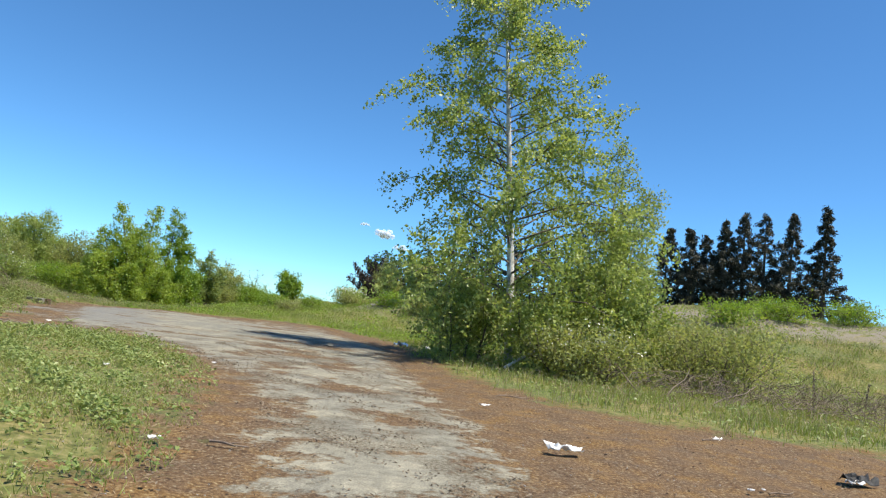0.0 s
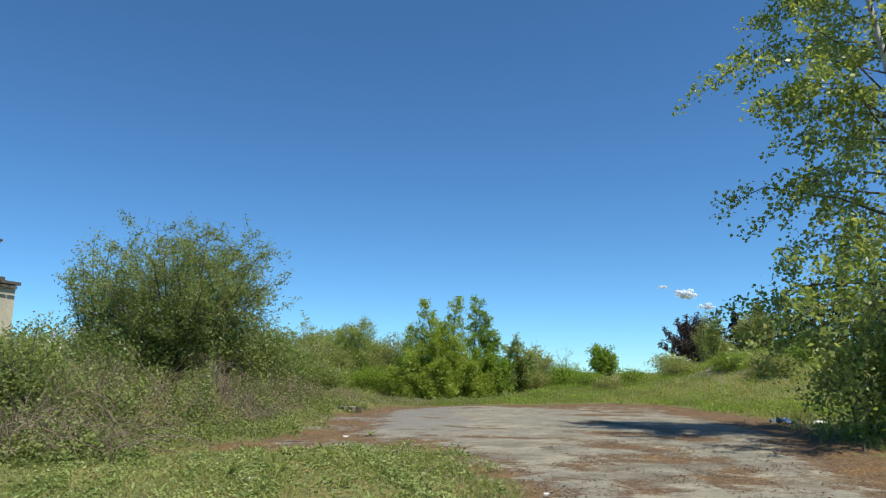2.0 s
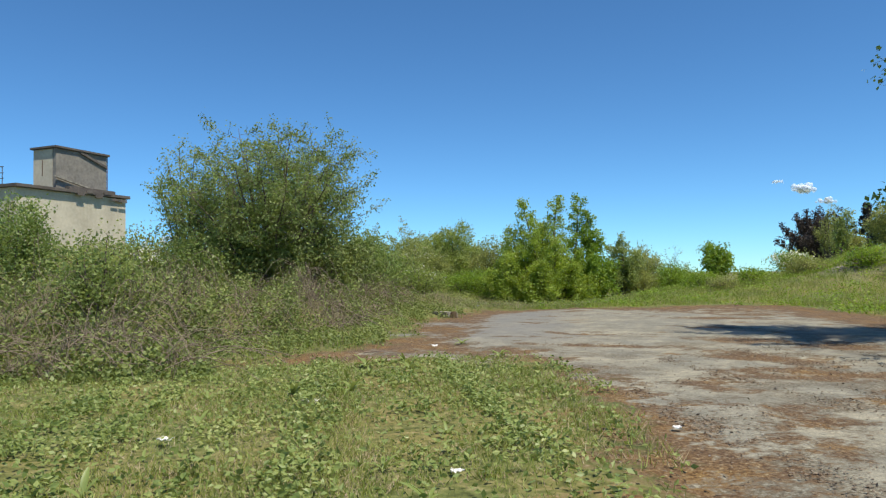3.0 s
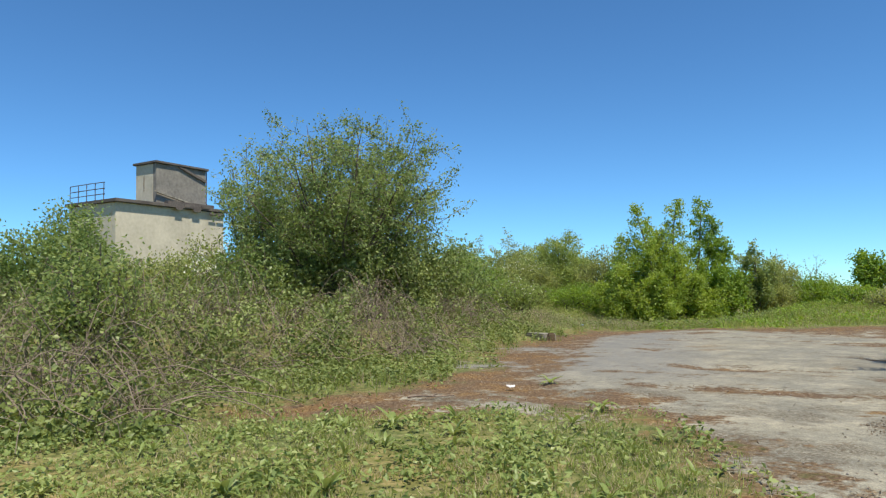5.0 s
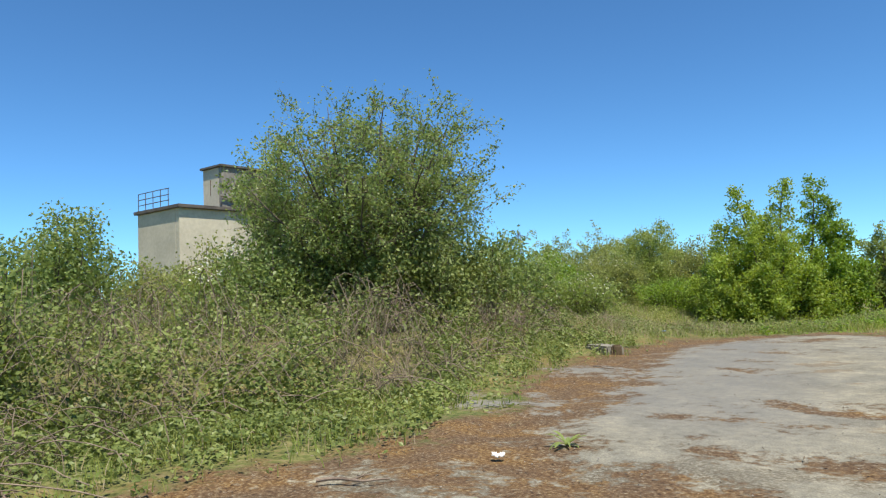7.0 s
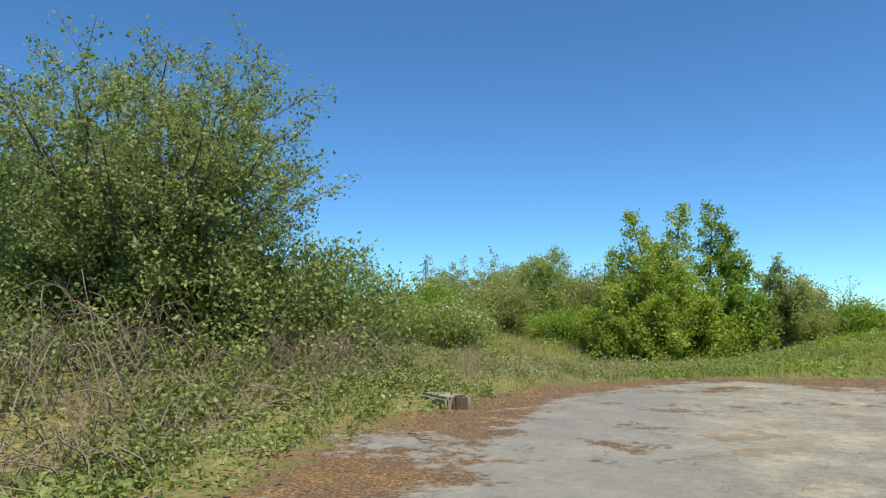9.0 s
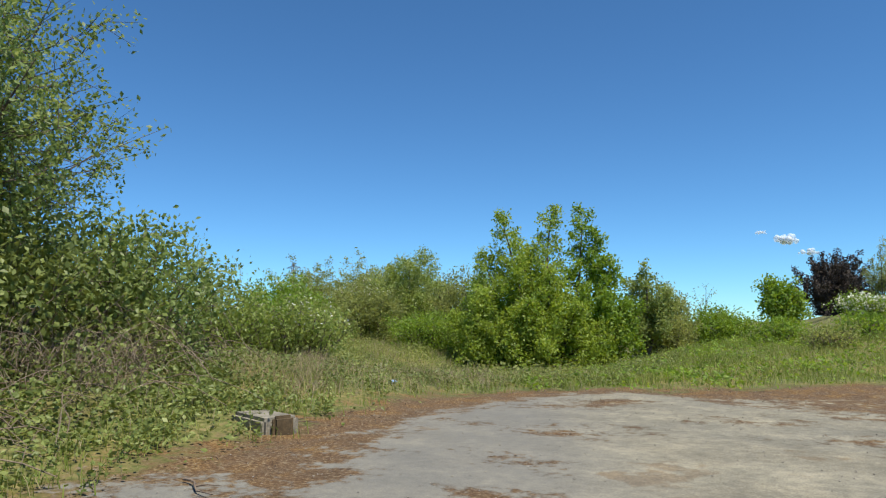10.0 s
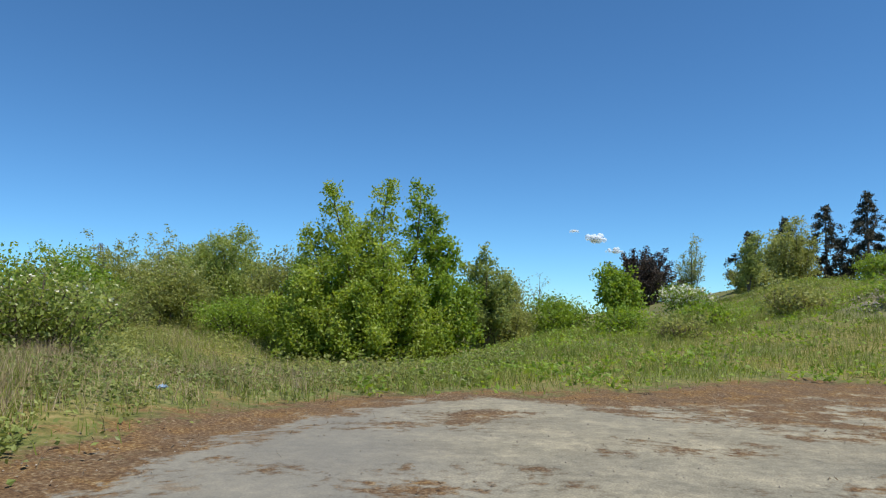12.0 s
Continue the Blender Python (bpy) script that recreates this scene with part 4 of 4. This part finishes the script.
for x, y, s in ((-5.3, 15.2, 0.2), (-5.4, 16.0, 0.24), (-6.6, 14.4, 0.26), (-5.6, 12.6, 0.24), (-6.0, 12.2, 0.24), (-6.3, 14.9, 0.22), (-5.9, 14.3, 0.24), (-6.7, 17.5, 0.2)):
    rosette((x, y), s * 0.95, 11)
for x, y in sample(((-6.9, 11.5), (-3.2, 13.6), (-4.6, 15.2), (-6.6, 14.5), (-8, 13.2)), 85):
    rosette((x, y), rng.uniform(0.07, 0.16), 8)
for x, y in sample(((-7, 4), (-2.2, 5), (-2.8, 11.5), (-7.5, 11.5)), 34):
    rosette((x, y), rng.uniform(0.09, 0.18), 6)


def stalk(at, h, lean=0.08):
    z = float(land(*at))
    ob = thing("dead_stalk", "dark dead dock stalk standing in grass", "weed", "dead stalks", at=(at[0], at[1], z - 0.02))
    s = np.linspace(0, 1, 7)
    a = rng.uniform(0, 6.28)
    line = np.stack([np.cos(a) * lean * h * s ** 2, np.sin(a) * lean * h * s ** 2, h * s], 1)
    part_of("stem", mesh_from("stem", *tubes([(line, 0.007 - 0.004 * s)], 5), DRY_WOOD, True), ob)
    n = 160
    t = rng.uniform(0.45, 1, n)
    c = np.stack([np.interp(t, s, line[:, i]) for i in range(3)], 1) + rng.normal(0, 0.012, (n, 3))
    part_of("seed_head", mesh_from("seed_head", *leaves(c, 0.025, 0.018), DRY_WOOD), ob, "brown dry seed head")


for x, y, h in ((8.2, 13.6, 0.95), (9.3, 13.2, 0.9), (10.3, 13.0, 0.95), (10.1, 12.4, 0.7), (9.8, 14.4, 0.8)):
    stalk((x, y), h)


# ---- building ----
def building():
    ob = thing("utility_building", "derelict cream rendered building with a stained roof tower", "building", at=(-39.45, 30.3, -0.22), turn=5)
    ob.matrix_world = ob.matrix_world @ Matrix.Diagonal((1.2, 1.2, 1.2, 1))
    z0, H, L, D, T = 0.3, 5.5, 6.3, 3.6, 0.3

    def wall(mat, x0, y0, x1, y1, lo, hi, label=""):
        bm = bmesh.new()
        box(bm, x0, y0, lo, x1, y1, hi, 0.015)
        part("wall", bm, mat, ob, label)
    wall(RENDER_WALL, -T, 0, 0, L, z0, H)
    wall(RENDER_WALL, -D, 0, -T - 0.002, T, z0, H)
    wall(RENDER_WALL, -D, T + 0.002, -D + T, L, z0, H)
    wall(RENDER_WALL, -D + T + 0.002, L - T, -T - 0.002, L, z0, H)
    bm = bmesh.new()
    box(bm, -D - 0.14, -0.14, H + 0.002, 0.2, L + 0.14, H + 0.16, 0.02)
    roof = part("roof", bm, ROOF, ob, "flat roof slab with a dark worn edge")
    for v in roof.data.vertices:
        v.co.z += 0.02 * math.sin(v.co.y * 2.3)
    a, b, c, d, top = -1.15, -2.75, 3.0, 6.1, 7.85
    wall(TOWER_WALL, a - 0.25, c, a, d, H + 0.165, top, "grey stained concrete tower wall")
    wall(RENDER_WALL, b, c, a - 0.252, c + 0.25, H + 0.165, top, "cream tower wall with faded red paint marks")
    wall(TOWER_WALL, b, c + 0.252, b + 0.25, d, H + 0.165, top)
    wall(TOWER_WALL, b + 0.252, d - 0.25, a - 0.252, d, H + 0.165, top)
    bm = bmesh.new()
    box(bm, b - 0.12, c - 0.12, top + 0.002, a + 0.12, d + 0.12, top + 0.12, 0.02)
    part("tower_roof", bm, ROOF, ob, "thin dark tower roof slab")
    bm = bmesh.new()
    box(bm, 0, -0.9, -0.07, 0.06, 0.9, 0.07, 0.01, pose(a + 0.03, d - 0.9, top - 0.3, -19, 0, 0))
    part("torn_fascia", bm, ROOF, ob, "torn dark felt hanging from the tower")
    for k in range(6):
        bm = bmesh.new()
        box(bm, 0.2, 3.1 + k * 0.52, -rng.uniform(0.02, 0.07), 0.23, 3.1 + k * 0.52 + rng.uniform(0.3, 0.5), 0.1, 0.008, pose(0, 0, H + 0.05, rng.normal(0, 3), 0, 0))
        part("felt_flap", bm, ROOF, ob, "torn dark roofing felt")
    bm = bmesh.new()
    box(bm, 0, -1.65, -0.045, 0.1, 1.65, 0.045, 0.01, pose(a + 0.06, c + 1.45, H + 0.6, -11, 0, 0))
    part("pipe", bm, CONCRETE, ob, "pale pipe along the tower's foot")
    bm = bmesh.new()
    box(bm, -0.35, 0.0, 0, 0.0, 2.9, 0.3, 0.03, pose(a + 0.5, c + 0.35, H + 0.165, 0, 0, 0))
    part("roof_debris", bm, ROOF, ob, "dark broken kerb at the tower's foot")
    for y, zz, w, h in ((-0.008, 6.9, 0.05, 0.8),):
        bm = bmesh.new()
        box(bm, a - 0.95 - w / 2, c + y, zz - h / 2, a - 0.95 + w / 2, c - 0.003, zz + h / 2)
        part("paint_mark", bm, RUST, ob, "faded red paint mark")
    rail = part_of("railing", mesh_from("railing", *tubes([(np.array([[-D, 0.05, H + 0.15 + k], [-D * 0.5, 0.05, H + 0.15 + k], [-0.9, 0.05, H + 0.15 + k * 0.98]]), np.full(3, 0.022)) for k in (0.3, 0.56, 0.85)], 6), STEEL, True), ob, "thin steel railing on the roof edge")
    for k in range(5):
        x = -D + k * 0.66
        part_of("post", mesh_from("post", *tubes([(np.array([[x, 0.05, H + 0.12], [x, 0.05, H + 0.6], [x, 0.05, H + 1.0]]), np.full(3, 0.022))], 6), STEEL, True), rail)
    lad = part_of("ladder", mesh_from("ladder", *tubes([(np.array([[a - k, d + 0.12, H + 0.2], [a - k, d + 0.12, 7.0], [a - k, d + 0.12, top + 0.1]]), np.full(3, 0.025)) for k in (0.1, 0.5)], 6), RUST, True), ob, "rusty red iron ladder")
    for k in range(8):
        part_of("rung", mesh_from("rung", *tubes([(np.array([[a - 0.1, d + 0.12, H + 0.4 + k * 0.28], [a - 0.3, d + 0.12, H + 0.4 + k * 0.28], [a - 0.5, d + 0.12, H + 0.4 + k * 0.28]]), np.full(3, 0.014))], 5), RUST, True), lad)


building()


# ---- distance ----
def pylon(at, h):
    ob = thing("pylon", "grey lattice electricity pylon far behind hedges", "pylon", at=(*at, 0))

    def wide(z):
        return 3.4 * (1 - z / h) ** 1.2 + 0.5
    legs, brace, arms = [], [], []
    zs = np.linspace(0, h, 11)
    cor = [np.stack([sx * wide(zs), sy * wide(zs), zs], 1) for sx, sy in ((-1, -1), (1, -1), (1, 1), (-1, 1))]
    legs = [(c, np.full(11, 0.17)) for c in cor]
    for i in range(10):
        for k in range(4):
            brace.append((np.array([cor[k][i], cor[(k + 1) % 4][i + 1]]), np.full(2, 0.07)))
            brace.append((np.array([cor[(k + 1) % 4][i], cor[k][i + 1]]), np.full(2, 0.07)))
    for zz, r in ((h * 0.66, 6.0), (h * 0.79, 7.2), (h * 0.91, 5.0)):
        w = wide(zz)
        for s in (-1, 1):
            for q in (-1, 1):
                arms.append((np.array([[s * w, q * w, zz + 1.2], [s * r, 0, zz]]), np.full(2, 0.12)))
                arms.append((np.array([[s * w, q * w, zz], [s * r, 0, zz]]), np.full(2, 0.12)))
    for c in legs:
        part_of("leg", mesh_from("leg", *tubes([c], 5), STEEL), ob)
    part_of("lattice", mesh_from("lattice", *tubes(brace, 4), STEEL), ob)
    for c in (arms[:4], arms[4:8], arms[8:]):
        part_of("cross_arm", mesh_from("cross_arm", *tubes(c, 4), STEEL), ob)


pylon((-260, 348), 36)


def cloud(az, el, wide, high):
    """A small fair-weather cloud, 3 km off."""
    c = Vector((math.sin(az) * 3000, math.cos(az) * 3000, math.tan(el) * 3000))
    bm = bmesh.new()
    for k in range(26):
        m = bmesh.ops.create_icosphere(bm, subdivisions=2, radius=1)
        o = Vector((rng.normal(0, 0.33) * wide, rng.normal(0, 20), abs(rng.normal(0, 0.22)) * high))
        r = high * rng.uniform(0.14, 0.34)
        for v in m["verts"]:
            v.co = v.co * r * (1 + 0.25 * noise.noise(v.co * 2.3 + o)) + o
    ob = part("cloud", bm, CLOUD, None, "small white fair-weather cloud in clear sky", True)
    ob.location = c
    tagged(ob, category="cloud", kind="structure")


cloud(0.004, 0.1, 58, 44)
cloud(-0.026, 0.113, 34, 14)
cloud(0.03, 0.085, 40, 28)


# ---- loose things ----
def crumple(name, label, at, size, mat, category="litter", flat=0.35, turn=0.0):
    """Crumpled sheet: a folded, puckered patch with thickness."""
    bm = bmesh.new()
    bmesh.ops.create_grid(bm, x_segments=9, y_segments=7, size=0.5)
    seed = Vector((at[0] * 3.1, at[1] * 2.7, 0))
    for v in bm.verts:
        w = noise.noise(v.co * 4 + seed)
        v.co = Vector((v.co.x * size[0] * (1 + 0.3 * w), v.co.y * size[1] * (1 + 0.3 * noise.noise(v.co * 3 - seed)), size[2] * (0.5 + flat + 0.9 * w)))
    geo = bmesh.ops.solidify(bm, geom=bm.faces[:], thickness=0.006)
    me = bpy.data.meshes.new(name)
    bm.to_mesh(me)
    bm.free()
    me.materials.append(mat)
    ob = new(name, me)
    low = min(v.co.z for v in me.vertices)
    ob.matrix_world = pose(at[0], at[1], float(land(*at)) - low + 0.002, 0, 0, turn)
    return tagged(ob, label, category)


crumple("plastic_sheet", "crumpled white plastic sheet lying on brown moss", (1.82, 7.66), (0.34, 0.13, 0.07), WHITE_PLASTIC, turn=-8)
for x, y, s, t in ((1.5, 10.44, 0.12, 20), (-1.56, 6.38, 0.08, 0), (4.31, 9.61, 0.12, 40), (3.15, 6.73, 0.05, 10), (3.3, 6.8, 0.04, 70), (-5.6, 11.95, 0.14, 15), (-3.36, 10.4, 0.07, 50), (-2.39, 12.1, 0.06, 0),
                   (-5.62, 10.3, 0.1, 0), (-6.9, 16.9, 0.09, 30), (-17.1, 37.6, 0.2, 0), (-11.2, 32.7, 0.08, 0)):
    crumple("paper_scrap", "scrap of white paper on the ground", (x, y), (s, s * 0.7, s * 0.25), WHITE_PLASTIC, turn=t)
for x, y, s, m, label in ((-11.3, 28.4, 0.16, BLUE_PLASTIC, "scrap of blue plastic in grass"), (0.9, 23.2, 0.5, BLUE_PLASTIC, "crumpled blue plastic sheet under a birch"),
                          (1.7, 23.3, 0.35, WHITE_PLASTIC, "crumpled white plastic bag under a birch"), (2.4, 22.6, 0.45, BLUE_PLASTIC, "crumpled blue plastic sheet under a birch"),
                          (-20.5, 39.2, 0.4, ORANGE_PLASTIC, "scrap of orange plastic among bushes"), (-20.9, 38.0, 0.35, WHITE_PLASTIC, "scrap of white plastic among bushes"),
                          (4.71, 7.57, 0.34, BLACK_RUBBER, "torn black rubber scrap on moss"), (4.62, 7.5, 0.16, WHITE_PLASTIC, "crumpled grey rag on rubber scrap")):
    crumple("plastic_scrap" if m is not BLACK_RUBBER else "rubber_scrap", label, (x, y), (s, s * 0.5, s * 0.3), m, turn=x * 40)


def stick(at, L, r, turn, mat=DRY_WOOD, label="dry broken stick lying on moss", tilt=0.0, fork=True):
    s = np.linspace(0, 1, 7)
    line = np.stack([L * (s - 0.5), 0.04 * L * np.sin(s * 7), r + 0.02 * L * np.abs(np.sin(s * 5)) + tilt * L * s], 1)
    paths = [(line, r * (1 - 0.6 * s))]
    if fork:
        paths.append((np.array([line[3], line[3] + [0.12 * L, 0.1 * L, 0.03 * L], line[3] + [0.22 * L, 0.22 * L, 0.02 * L]]), np.array([0.6, 0.4, 0.2]) * r))
    ob = new("stick", mesh_from("stick", *tubes(paths, 6), mat, True))
    ob.matrix_world = pose(at[0], at[1], float(land(*at)), 0, 0, turn)
    tagged(ob, label, "stick")


for x, y, L, r, t in ((-1.04, 6.41, 0.32, 0.012, -20), (4.2, 9.5, 0.4, 0.01, 30), (3.4, 6.7, 0.3, 0.008, 20), (-7.25, 15.8, 0.5, 0.014, 35), (-9.3, 15.2, 0.7, 0.014, 15), (-10.4, 15.4, 0.8, 0.016, -40), (-9.2, 22.2, 0.6, 0.01, -30),
                      (2.2, 11.9, 0.6, 0.012, 10), (-8.9, 14.2, 0.5, 0.012, 5), (-10.4, 24.8, 0.7, 0.01, -15), (-10.1, 20.6, 0.7, 0.01, 60)):
    stick((x, y), L, r, t)
for x, y, L, t, ti in ((6.3, 15.2, 1.0, 40, 0.6), (7.2, 14.6, 1.2, 20, 0.35), (8.4, 14.5, 1.3, 8, 0.15), (10.4, 14.0, 0.9, 30, 0.5), (5.4, 16.0, 0.9, 120, 0.7)):
    stick((x, y), L, 0.016, t, TWIG, "pale dead branch leaning in dry brush", ti)


stick((4.1, 18.1), 1.8, 0.045, 4, BIRCH_BARK, "pale fallen birch trunk leaning in bushes", 0.62, False)


def block(at, turn):
    z = float(land(*at))
    ob = thing("concrete_block", "weathered concrete kerb block half sunk in weeds", "concrete block", at=(at[0], at[1], z - 0.11), turn=turn)
    bm = bmesh.new()
    box(bm, -0.3, -0.2, -0.1, 0.42, 0.2, 0.2, 0.035)
    for v in bm.verts:
        v.co += Vector((0, 0, 0.012 * noise.noise(v.co * 5)))
    part("body", bm, CONCRETE, ob)
    bm = bmesh.new()
    box(bm, 0.424, -0.12, -0.08, 0.5, 0.1, 0.22, 0.03)
    part("end_plate", bm, MOSS, ob, "dark crumbling end covered in moss")


block((-10.6, 24.5), -24)
